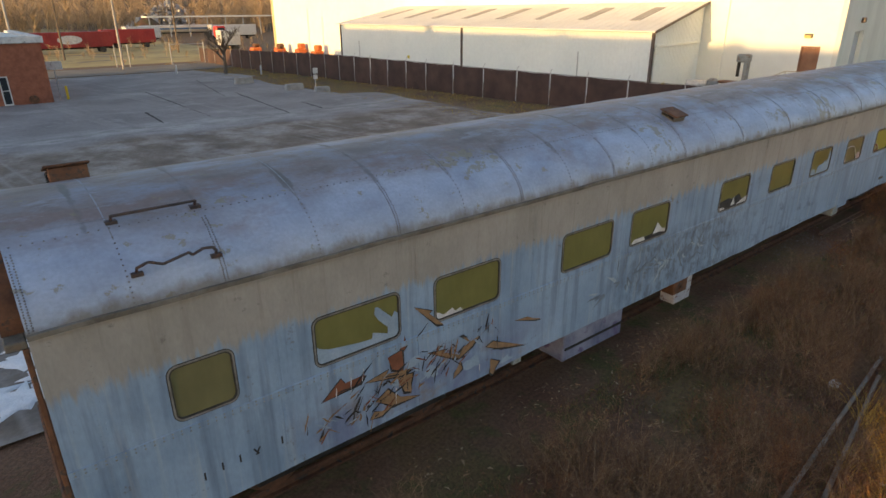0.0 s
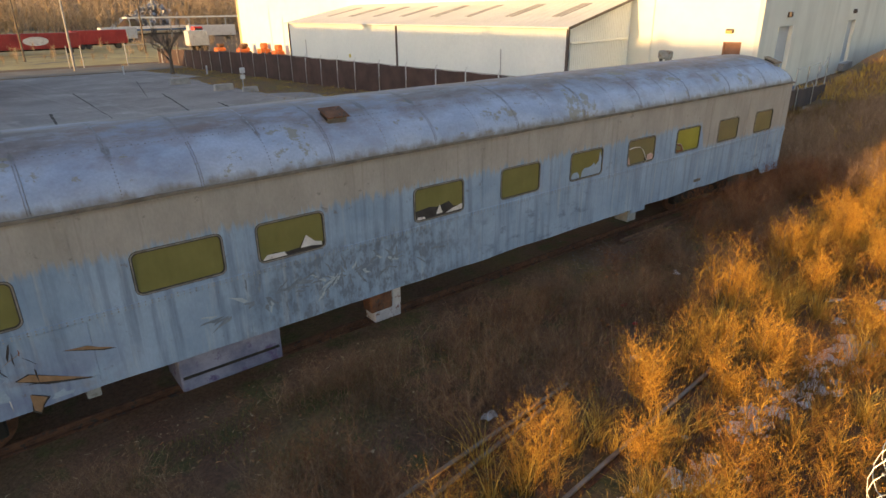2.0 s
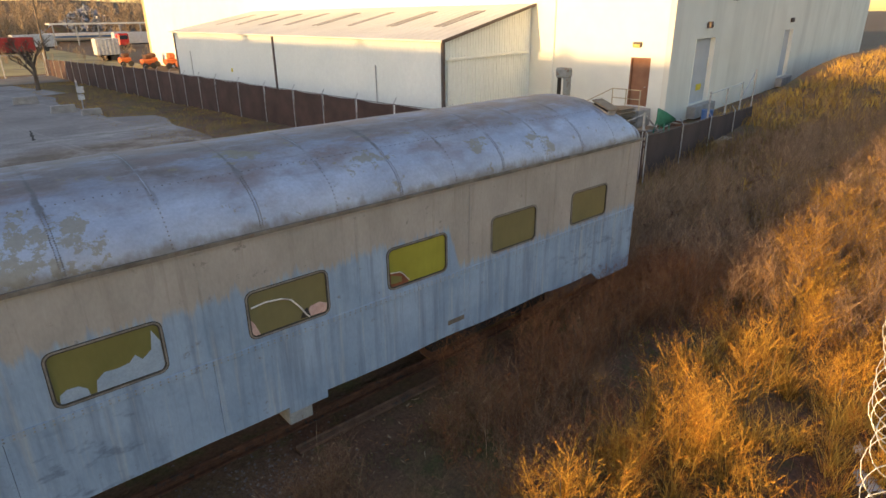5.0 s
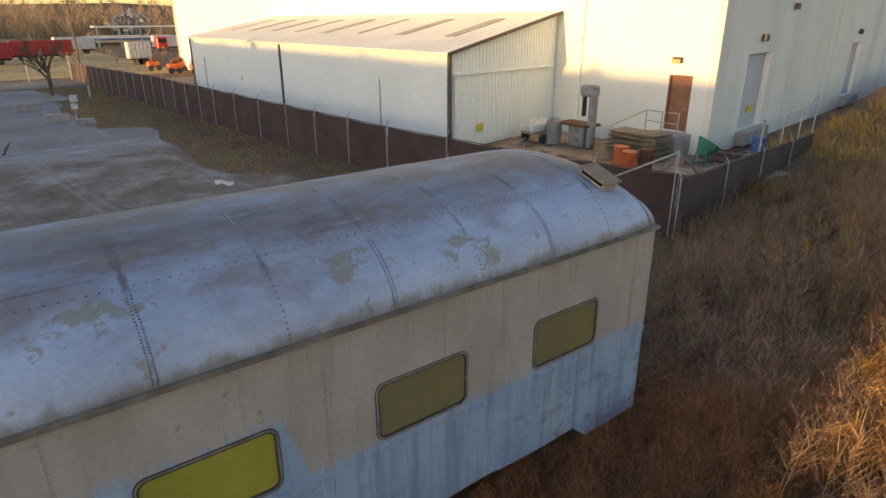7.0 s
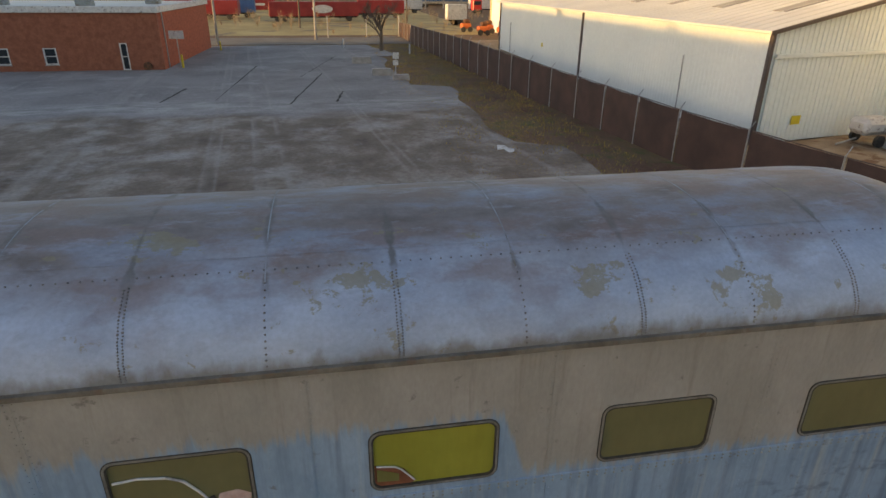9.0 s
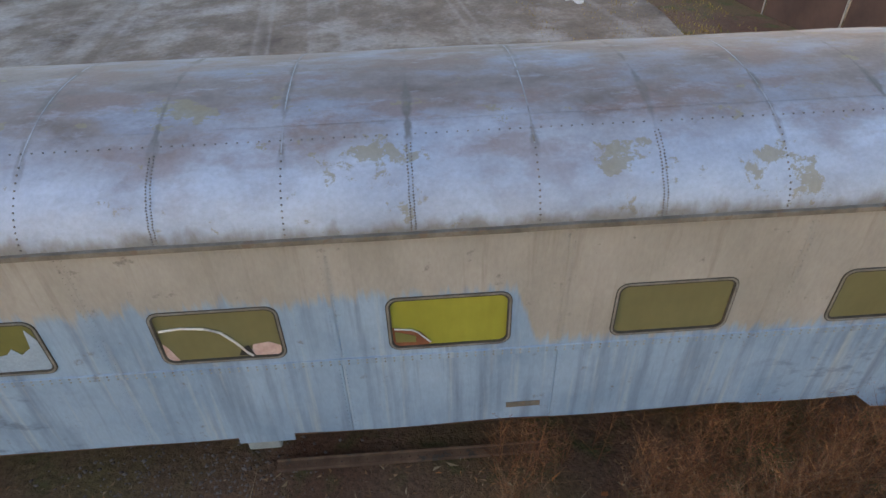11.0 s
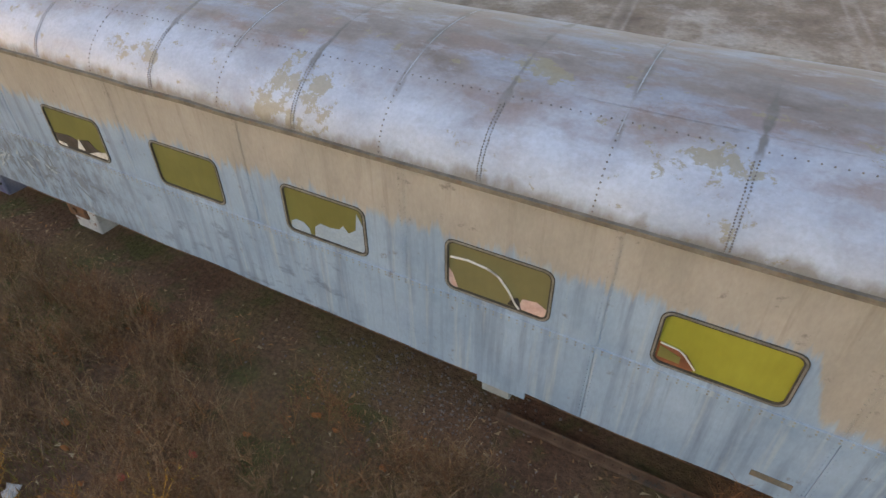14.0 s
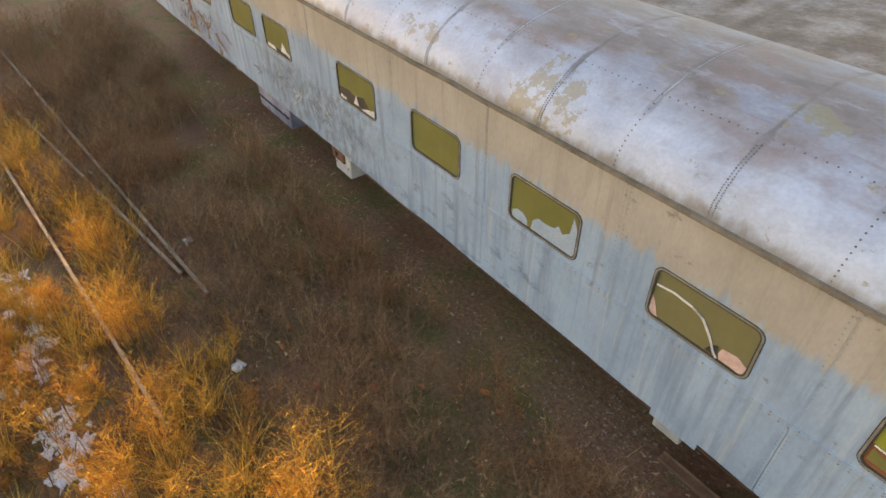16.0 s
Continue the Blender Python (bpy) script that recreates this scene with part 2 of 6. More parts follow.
def roof_material():
    m, nt, b = nodes_of("weathered_silver_roof_paint", 0.58, 0.15)
    x, y, z = split(nt)
    pale = ramp(nt, nz(nt, 1.3, 5, (0.8, 1, 1)), [(0.3, (0.285, 0.35, 0.475)), (0.7, (0.46, 0.54, 0.675))])
    dull = ramp(nt, nz(nt, 1.6, 6, (0.7, 1.3, 1), shift=4), [(0.3, (0.155, 0.125, 0.115)), (0.48, (0.235, 0.205, 0.20)), (0.62, (0.25, 0.27, 0.33)), (0.75, (0.31, 0.35, 0.43))])
    worn = calc(nt, "ADD", y, calc(nt, "MULTIPLY", calc(nt, "SUBTRACT", nz(nt, 1.1, 5, (1, 1, 1), shift=9), 0.5), 1.2))
    col = mix(nt, step(nt, worn, 0.52, 0.28), pale, dull)
    rust = ramp(nt, nz(nt, 1.5, 7, (0.7, 1.5, 1), 0.7, 15), [(0.50, (0, 0, 0)), (0.60, (0.65,) * 3)])
    col = mix(nt, calc(nt, "MULTIPLY", rust, calc(nt, "ADD", 0.2, calc(nt, "MULTIPLY", step(nt, worn, 0.42, 0.3), 0.8))), col, (0.235, 0.165, 0.145))
    peel = ramp(nt, nz(nt, 2.1, 8, (0.6, 1.6, 1), 0.72, 43), [(0.56, (0, 0, 0)), (0.64, (0.4,) * 3)])
    crown = step(nt, worn, 0.42, 0.3)
    col = mix(nt, calc(nt, "MULTIPLY", peel, crown), col, (0.37, 0.41, 0.50))
    blot = ramp(nt, nz(nt, 3.2, 8, (0.8, 1.3, 1), 0.72, 57), [(0.60, (0, 0, 0)), (0.66, (0.4,) * 3)])
    col = mix(nt, calc(nt, "MULTIPLY", blot, calc(nt, "ADD", 0.25, calc(nt, "MULTIPLY", crown, 0.75))), col, (0.17, 0.145, 0.14))
    # old olive undercoat shows where the silver has flaked, in a few places along the cove and crown
    near = None
    for cx, cy, r in ((15.6, 0.12, 0.75), (19.45, 0.3, 0.55), (17.9, 0.9, 0.45), (18.8, 0.95, 0.4), (21.6, 0.2, 0.4), (22.7, 0.15, 0.45), (13.4, 0.15, 0.5), (1.5, 0.35, 0.35), (9.2, 0.25, 0.6), (5.1, 0.5, 0.7)):
        dx, dy = calc(nt, "DIVIDE", calc(nt, "SUBTRACT", x, cx), r), calc(nt, "DIVIDE", calc(nt, "SUBTRACT", y, cy), r * 0.6)
        d = calc(nt, "MULTIPLY", calc(nt, "SUBTRACT", 1.0, calc(nt, "MINIMUM", 1.0, calc(nt, "ADD", calc(nt, "MULTIPLY", dx, dx), calc(nt, "MULTIPLY", dy, dy)))), 0.135)
        near = d if near is None else calc(nt, "MAXIMUM", near, d)
    olive = ramp(nt, calc(nt, "ADD", near, nz(nt, 3.6, 8, (1, 1.2, 1), 0.72, 31)), [(0.615, (0, 0, 0)), (0.64, (0.7,) * 3)])
    col = mix(nt, olive, col, (0.27, 0.24, 0.15))
    # tar and grime smeared along the cross joints over the crown
    saw_ = calc(nt, "ABSOLUTE", calc(nt, "SUBTRACT", calc(nt, "FRACT", calc(nt, "ADD", calc(nt, "DIVIDE", calc(nt, "SUBTRACT", x, 17.76), 1.0075), 20.5)), 0.5))
    wide = calc(nt, "ADD", calc(nt, "MULTIPLY", calc(nt, "SUBTRACT", nz(nt, 1.7, 5, shift=37), 0.5), 0.26), 0.022)
    smear = calc(nt, "MULTIPLY", step(nt, calc(nt, "SUBTRACT", wide, saw_), 0.0, 0.012), step(nt, y, 0.34, 0.12))
    smear = calc(nt, "MULTIPLY", smear, ramp(nt, nz(nt, 2.6, 4, shift=51), [(0.38, (0.1,) * 3), (0.6, (0.8,) * 3)]))
    col = mix(nt, smear, col, (0.135, 0.13, 0.12))
    grime = calc(nt, "ADD", z, calc(nt, "MULTIPLY", calc(nt, "SUBTRACT", nz(nt, 5, 5, (1, 1, 0.4), shift=6), 0.5), 0.35))
    col = mix(nt, calc(nt, "SUBTRACT", 0.75, calc(nt, "MULTIPLY", step(nt, grime, 3.16, 0.05), 0.75)), col, (0.19, 0.165, 0.13))
    col = mix(nt, 0.35, col, ramp(nt, nz(nt, 26, 4, shift=2), [(0.3, (0.6,) * 3), (0.7, (1,) * 3)]), "MULTIPLY")
    nt.links.new(col, b.inputs["Base Color"])
    bump(nt, b, nz(nt, 2.2, 4, (0.7, 1, 1), shift=14), 0.35, 0.04)
    return m


def earth_material():
    m, nt, b = nodes_of("winter_earth", 0.95)
    col = ramp(nt, nz(nt, 0.35, 6), [(0.3, (0.14, 0.06, 0.032)), (0.5, (0.19, 0.105, 0.06)), (0.7, (0.17, 0.125, 0.045))])
    col = mix(nt, ramp(nt, nz(nt, 1.4, 6, shift=5), [(0.52, (0, 0, 0)), (0.66, (0.7,) * 3)]), col, (0.085, 0.105, 0.025))
    col = mix(nt, 0.6, col, ramp(nt, nz(nt, 18, 5, shift=8), [(0.3, (0.35,) * 3), (0.7, (1.3,) * 3)]), "MULTIPLY")
    nt.links.new(col, b.inputs["Base Color"])
    bump(nt, b, nz(nt, 9, 6, shift=3), 0.8, 0.08)
    return m


def lot_material():
    m, nt, b = nodes_of("worn_asphalt_lot", 0.9)
    x, y, z = split(nt)
    old = ramp(nt, nz(nt, 0.2, 7), [(0.3, (0.175, 0.165, 0.165)), (0.7, (0.30, 0.285, 0.28))])
    dust = ramp(nt, nz(nt, 0.45, 8, (1.2, 0.9, 1), 0.65, 7), [(0.32, (0.125, 0.09, 0.068)), (0.5, (0.20, 0.158, 0.125)), (0.64, (0.32, 0.285, 0.25))])
    wob = calc(nt, "ADD", y, calc(nt, "MULTIPLY", calc(nt, "SUBTRACT", nz(nt, 0.25, 6, shift=3), 0.5), 6.0))
    col = mix(nt, step(nt, wob, 29.0, 0.8), dust, old)
    pale = ramp(nt, nz(nt, 0.4, 8, (1, 1, 1), 0.7, 19), [(0.52, (0, 0, 0)), (0.68, (0.55,) * 3)])
    col = mix(nt, pale, col, (0.42, 0.41, 0.405))
    # a pale broken strip along the edge of the asphalt
    band = calc(nt, "SUBTRACT", 1.0, calc(nt, "MINIMUM", 1.0, calc(nt, "ABSOLUTE", calc(nt, "DIVIDE", calc(nt, "SUBTRACT", wob, 31.5), 3.0))))
    col = mix(nt, calc(nt, "MULTIPLY", band, ramp(nt, nz(nt, 0.6, 7, (0.6, 1.3, 1), 0.7, 41), [(0.42, (0, 0, 0)), (0.58, (0.75,) * 3)])), col, (0.45, 0.44, 0.435))
    # pale tyre tracks running across towards the far gate
    wave = nt.nodes.new("ShaderNodeTexNoise")
    wave.noise_dimensions = "1D"
    wave.inputs["Scale"].default_value = 0.4
    nt.links.new(calc(nt, "ADD", x, calc(nt, "MULTIPLY", y, 0.12)), wave.inputs["W"])
    track = calc(nt, "MULTIPLY", ramp(nt, wave.outputs["Fac"], [(0.56, (0, 0, 0)), (0.60, (0.45,) * 3), (0.64, (0, 0, 0))]), ramp(nt, nz(nt, 0.3, 5, shift=27), [(0.36, (0, 0, 0)), (0.55, (1,) * 3)]))
    col = mix(nt, track, col, (0.37, 0.35, 0.33))
    col = mix(nt, 0.5, col, ramp(nt, nz(nt, 7, 6, shift=8), [(0.3, (0.5,) * 3), (0.7, (1.2,) * 3)]), "MULTIPLY")
    nt.links.new(col, b.inputs["Base Color"])
    bump(nt, b, nz(nt, 14, 4, shift=3), 0.4, 0.02)
    return m


def leafy(name, stops, rough=0.8):
    """Dry plants: every blade and leaf takes its own tone."""
    m, nt, b = nodes_of(name, rough)
    geo = nt.nodes.new("ShaderNodeNewGeometry")
    col = ramp(nt, geo.outputs["Random Per Island"], stops)
    col = mix(nt, 0.5, col, ramp(nt, nz(nt, 0.8, 4), [(0.3, (0.5,) * 3), (0.7, (1.25,) * 3)]), "MULTIPLY")
    nt.links.new(col, b.inputs["Base Color"])
    return m


def pane_material(name, c1, c2):
    m, nt, b = nodes_of(name, 0.3)
    col = ramp(nt, nz(nt, 1.6, 4), [(0.3, c1), (0.7, c2)])
    col = mix(nt, 0.25, col, ramp(nt, nz(nt, 14, 4, (1, 1, 0.3), shift=3), [(0.3, (0.6,) * 3), (0.7, (1,) * 3)]), "MULTIPLY")
    nt.links.new(col, b.inputs["Base Color"])
    return m


M_SIDE, M_ROOF, M_EARTH, M_LOT = car_side_material(), roof_material(), earth_material(), lot_material()
M_PANE = pane_material("olive_panel", (0.15, 0.146, 0.05), (0.20, 0.195, 0.07))
# brighter yellow base colour imitates sunlight passing through this pane from behind
M_PANE_LIT = pane_material("backlit_yellow_panel", (0.265, 0.26, 0.04), (0.325, 0.32, 0.052))
M_PANE_G = pane_material("grey_olive_panel", (0.15, 0.14, 0.07), (0.20, 0.185, 0.09))
M_RUBBER = grained("black_gasket", (0.035, 0.033, 0.03), (0.075, 0.07, 0.06), 8, 0.7)
M_FRAME = grained("dull_aluminium", (0.17, 0.165, 0.15), (0.33, 0.32, 0.30), 6, 0.5, 0.3)
M_LEDGE = grained("dirty_ledge", (0.12, 0.105, 0.085), (0.23, 0.205, 0.17), 4, 0.9, third=(0.16, 0.12, 0.09))
M_RUST = grained("rusty_steel", (0.10, 0.045, 0.025), (0.22, 0.10, 0.05), 5, 0.9, 0.1, third=(0.07, 0.05, 0.04))
M_DARK = grained("dark_underframe", (0.018, 0.016, 0.014), (0.045, 0.038, 0.03), 4, 0.95)
M_SEAM = grained("weathered_seam", (0.21, 0.21, 0.225), (0.38, 0.42, 0.49), 2.2, 0.75, third=(0.19, 0.165, 0.14))
M_BELT = grained("grimy_belt_paint", (0.21, 0.23, 0.24), (0.36, 0.38, 0.37), 3, 0.75, third=(0.17, 0.16, 0.14))
M_RIVET = grained("worn_rivet", (0.12, 0.11, 0.11), (0.26, 0.24, 0.23), 9, 0.7)
M_WHITE = grained("chipped_white_paint", (0.55, 0.54, 0.53), (0.72, 0.71, 0.69), 3, 0.7, third=(0.30, 0.27, 0.26))
M_SPRAY = grained("pale_blue_spray", (0.24, 0.335, 0.44), (0.34, 0.435, 0.54), 3, 0.7)
M_PINK = grained("faded_pink_scrap", (0.50, 0.33, 0.30), (0.62, 0.46, 0.42), 5, 0.8)
M_BROWN = grained("brown_spray_paint", (0.24, 0.14, 0.07), (0.35, 0.215, 0.115), 6, 0.75)
# black for spray paint, and for the unlit gaps drawn on broken panes
M_BLACK = grained("black_spray_and_unlit_gap", (0.022, 0.02, 0.02), (0.05, 0.045, 0.045), 6, 0.7)
M_REDBROWN = grained("red_brown_board", (0.17, 0.06, 0.03), (0.27, 0.10, 0.05), 5, 0.8)
M_CLAD = grained("cream_steel_cladding", (0.79, 0.83, 0.80), (0.85, 0.88, 0.84), 0.25, 0.6, fine=5, relief=0.05)
M_CLADROOF = grained("pale_steel_roofing", (0.62, 0.61, 0.57), (0.72, 0.71, 0.66), 0.3, 0.6, fine=6, relief=0.05)
M_SKYLIGHT = grained("dull_skylight", (0.27, 0.25, 0.23), (0.36, 0.34, 0.31), 0.8, 0.6)
M_TRIM = grained("dark_brown_trim", (0.07, 0.05, 0.045), (0.12, 0.09, 0.08), 1.0, 0.6)
M_BIG = grained("cream_painted_wall", (0.79, 0.80, 0.73), (0.85, 0.86, 0.79), 0.15, 0.75, fine=0.8, relief=0.0)
def stained_wall():
    m, nt, b = nodes_of("stained_cream_wall", 0.8)
    col = ramp(nt, nz(nt, 0.3, 5), [(0.3, (0.66, 0.65, 0.57)), (0.7, (0.76, 0.75, 0.67))])
    col = mix(nt, ramp(nt, nz(nt, 0.32, 6, (1, 1, 0.12), 0.6, 12), [(0.50, (0, 0, 0)), (0.72, (0.45,) * 3)]), col, (0.40, 0.39, 0.33))
    nt.links.new(col, b.inputs["Base Color"])
    bump(nt, b, nz(nt, 12, 3, shift=3), 0.15, 0.02)
    return m


M_BIG_S = stained_wall()
M_MESH = grained("brown_privacy_screen", (0.055, 0.032, 0.027), (0.095, 0.055, 0.045), 0.8, 0.85, fine=25)
M_STEEL = grained("galvanised_steel", (0.36, 0.36, 0.36), (0.52, 0.52, 0.52), 6, 0.5, 0.6)
M_BRICK = grained("red_brick", (0.30, 0.075, 0.035), (0.44, 0.12, 0.06), 1.5, 0.9, stretch=(1, 1, 3), fine=9, piece=0.35)
M_MORTAR = grained("mortar_joint", (0.26, 0.09, 0.05), (0.36, 0.13, 0.075), 3, 0.95)
M_CONC = grained("weathered_concrete", (0.30, 0.28, 0.26), (0.45, 0.43, 0.40), 1.5, 0.9)
M_SNOW = grained("old_snow", (0.78, 0.79, 0.81), (0.88, 0.88, 0.90), 3, 0.8, relief=0.4)
M_GLASS, gnt, gb = nodes_of("dark_window_glass", 0.08)
gb.inputs["Base Color"].default_value = (0.03, 0.035, 0.04, 1)
M_REDPAINT = grained("red_trailer_paint", (0.27, 0.02, 0.02), (0.38, 0.035, 0.03), 0.5, 0.5)
M_ORANGE = grained("orange_machine_paint", (0.55, 0.11, 0.02), (0.70, 0.18, 0.04), 1.5, 0.6)
M_BLUE = grained("blue_trailer_paint", (0.04, 0.10, 0.27), (0.07, 0.16, 0.36), 0.8, 0.5)
M_GREEN = grained("green_machine_paint", (0.02, 0.16, 0.09), (0.05, 0.25, 0.15), 2, 0.6)
M_YELLOW = grained("yellow_sign", (0.65, 0.50, 0.02), (0.75, 0.60, 0.04), 3, 0.6)
M_WOOD = grained("weathered_board", (0.22, 0.16, 0.10), (0.36, 0.28, 0.19), 3, 0.9, stretch=(0.3, 2, 2), piece=0.4)
M_DOOR = grained("brown_door_paint", (0.26, 0.12, 0.065), (0.33, 0.16, 0.09), 2, 0.6)
M_GREYM = grained("grey_machine_paint", (0.20, 0.22, 0.22), (0.31, 0.33, 0.33), 2, 0.6, third=(0.18, 0.13, 0.09))
M_BARK = grained("grey_brown_bark", (0.10, 0.075, 0.055), (0.19, 0.15, 0.115), 4, 0.95, stretch=(1, 1, 0.3))
M_GRASS = leafy("dry_grass_blades", [(0.0, (0.19, 0.105, 0.03)), (0.4, (0.40, 0.25, 0.055)), (0.8, (0.60, 0.41, 0.09)), (1.0, (0.17, 0.19, 0.035))])
# weeds carry sunlight in their colour, the brown brush carries shade
M_WEED = leafy("sunlit_dry_weed_leaves", [(0.0, (0.29, 0.115, 0.012)), (0.5, (0.59, 0.275, 0.025)), (1.0, (0.76, 0.45, 0.055))])
M_BRUSH = leafy("shade_brown_brush_twigs", [(0.0, (0.115, 0.055, 0.026)), (0.5, (0.23, 0.12, 0.055)), (1.0, (0.36, 0.22, 0.115))])
M_WOODS = leafy("bare_far_woods", [(0.0, (0.28, 0.19, 0.11)), (1.0, (0.50, 0.37, 0.23))])

# ---- ground ----
def ground_height(x, y):
    return G + 0.10 * noise.noise((x * 0.35, y * 0.35, 0.0)) - 0.06 if y < 3 else G - 0.06 - 0.0125 * min(70, max(0.0, y - 10))


def mound(x, y):
    """Low grassy rise in front of the tall building, past the end of the fence."""
    def ease(v):
        v = min(1.0, max(0.0, v))
        return v * v * (3 - 2 * v)
    return 2.2 * ease((x - 51) / 27) * ease((y + 14) / 16) + 0.15 * noise.noise((x * 0.2, y * 0.3, 5.0))


def ground_sheet():
    g = Geo()
    xs = [-3000, -600, -150, -60] + [-30 + 0.75 * i for i in range(121)] + [75, 100, 150, 600, 3000]
    ys = [-3000, -600, -150, -60, -30] + [-20 + 0.6 * i for i in range(39)] + [5, 12, 30, 50, 75, 95, 150, 600, 3000]
    pts = [(x, y, ground_height(x, y) if -30 <= x <= 60 and -20 <= y < 3 else G - 0.06 - 0.0125 * min(70, max(0.0, y - 10))) for x in xs for y in ys]
    n = len(ys)
    g.add(pts, [(i * n + j, (i + 1) * n + j, (i + 1) * n + j + 1, i * n + j + 1) for i in range(len(xs) - 1) for j in range(n - 1)])
    return solid("ground", g, M_EARTH, "brown winter earth with patches of moss and dead grass", "ground", "structure", smooth=True)


ground_sheet()
g = Geo()
for i in range(41):
    for j in range(25):
        x, y = 48 + 1.5 * i, -14 + 24.3 * j / 24 + max(0, 1.5 * i - 3) * 0.065 * j / 24
        g.v.append((x, y, G - 0.1 + mound(x, y)))
g.f = [(i * 25 + j, i * 25 + j + 1, i * 25 + j + 26, i * 25 + j + 25) for i in range(40) for j in range(24)]
solid("ground_rise", g, M_EARTH, "low grassy rise beside the tall building", "ground", "structure", smooth=True)


def lot_z(y):
    return G - 0.0125 * max(0.0, y - 10)


edge = [(27.2 + 0.9 * noise.noise((y * 0.22, 1.5, 0)) + (1.6 if y < 20 else 0) - (2.6 if 38 < y < 60 else 0) - max(0, y - 60) * 0.3, y) for y in [4.2 + 1.2 * k for k in range(59)]]
g = Geo()
n = len(edge)
g.add([(-70, y, lot_z(y)) for _, y in edge] + [(x, y, lot_z(y)) for x, y in edge] + [(-70, y, lot_z(y) - 0.3) for _, y in edge] + [(x, y, lot_z(y) - 0.3) for x, y in edge],
      [(i, i + 1, n + i + 1, n + i) for i in range(n - 1)] + [(n + i, n + i + 1, 3 * n + i + 1, 3 * n + i) for i in range(n - 1)] + [(2 * n + i, 3 * n + i, 3 * n + i + 1, 2 * n + i + 1) for i in range(n - 1)])
solid("pavement_lot", g, M_LOT, "worn grey asphalt lot with dust and pale tyre marks", "pavement", "structure")
solid("road", Geo().box(-90, 36, 75.0, 85, G - 1.2, G - 0.80), grained("sunlit_dirty_road", (0.17, 0.14, 0.11), (0.25, 0.21, 0.16), 0.3, 0.9, fine=4), "dusty tan road behind the lot", "road", "structure")
solid("pavement_yard", Geo().box(34.5, 45.3, 6.6, 70, G - 0.3, G - 0.02), grained("trodden_yard_dirt", (0.25, 0.17, 0.10), (0.40, 0.31, 0.22), 0.9, 0.95, fine=14, third=(0.17, 0.09, 0.045)), "dirty yard of trodden earth beside the shed", "pavement", "structure")

# ---- the rail car ----
CAR_L, CAR_W, SILL, EAVE, RISE = 25.7, 3.05, 0.60, 3.08, 0.79
car = thing("passenger_car", (CAR_L / 2, CAR_W / 2, G), "derelict passenger rail car, faded tan and blue paint, boarded windows", "rail car")
WINDOWS = [(0.97, 1.59), (2.49, 3.63), (4.18, 5.31), (6.62, 7.82), (8.34, 9.44), (11.23, 12.36), (13.34, 14.43), (15.41, 16.49),
           (17.46, 18.54), (19.51, 20.59), (21.56, 22.63), (23.62, 24.68)]
WINDOWS = [(a - 0.02, b + 0.005) for a, b in WINDOWS]
WZ0, WZ1 = 1.755, 2.38


def rounded(x0, x1, z0, z1, r, n=5):
    pts = []
    for cx, cz, a0 in ((x1 - r, z1 - r, 0), (x0 + r, z1 - r, 90), (x0 + r, z0 + r, 180), (x1 - r, z0 + r, 270)):
        for i in range(n + 1):
            a = radians(a0 + 90 * i / n)
            pts.append((cx + r * math.cos(a), cz + r * math.sin(a)))
    return pts


def ring(geo, outer, inner, y0, y1):
    """A frame between two outlines of equally many points, from y0 (front) to y1."""
    n = len(outer)
    p = [(x, y, z) for y in (y0, y1) for loop in (outer, inner) for x, z in loop]
    f = []
    for i in range(n):
        j = (i + 1) % n
        f += [(i, j, n + j, n + i), (2 * n + i, 3 * n + i, 3 * n + j, 2 * n + j), (i, 2 * n + i, 2 * n + j, j), (n + i, n + j, 3 * n + j, 3 * n + i)]
    return geo.add(p, f)


def holed_panel(x0, x1, z0, z1, hole, y0=0.0, y1=0.05):
    """A rectangular sheet with a rounded window opening through it."""
    n, side = len(hole) // 4, []
    for k, ((ax, az), (bx, bz)) in enumerate((((x1, z1), (x0, z1)), ((x0, z1), (x0, z0)), ((x0, z0), (x1, z0)), ((x1, z0), (x1, z1)))):
        for i in range(n):
            side.append((ax, az) if i < n - 1 else (ax, az))
    return ring(Geo(), side, hole, y0, y1)


cuts = [0.0] + [(a[1] + b[0]) / 2 for a, b in zip(WINDOWS, WINDOWS[1:])] + [CAR_L]
cuts[5] = 10.3
for i, (wx0, wx1) in enumerate(WINDOWS):
    a, b = cuts[i] + 0.002, cuts[i + 1] - 0.002
    dy = 0.003 * (i % 2)
    part("window_panel", holed_panel(a, b, 1.675, 3.05, rounded(wx0 + 0.015, wx1 - 0.015, WZ0 + 0.015, WZ1 - 0.015, 0.09), dy, 0.05), M_SIDE, car)
    end = 0.36 if i == 11 else SILL
    g = Geo()
    xs = [a + (b - a) * k / 10 for k in range(11)]
    low = []
    for k in range(11):
        low.append((xs[k], dy, end + 0.035 * noise.noise((xs[k] * 0.9, 0, 3)) + (0.22 if i == 11 and xs[k] < 24.6 else 0)))
    g.prism(low + [(b, dy, 1.60), (a, dy, 1.60)], (0, 0.04, 0))
    part("skirt_panel", g, M_SIDE, car)

belt = part("belt_rail", Geo().box(0, CAR_L, -0.012, 0.045, 1.598, 1.678, 0.004), M_SIDE, car)
g = Geo()
for k in range(int(CAR_L / 0.085)):
    for z in (1.618, 1.658):
        g.dome((0.05 + 0.085 * k, -0.012, z), 0.012, 0.008, (0, -1, 0), 5)
tagged(part("rivet_line", g, M_BELT, belt, smooth=True), kind="stuff")
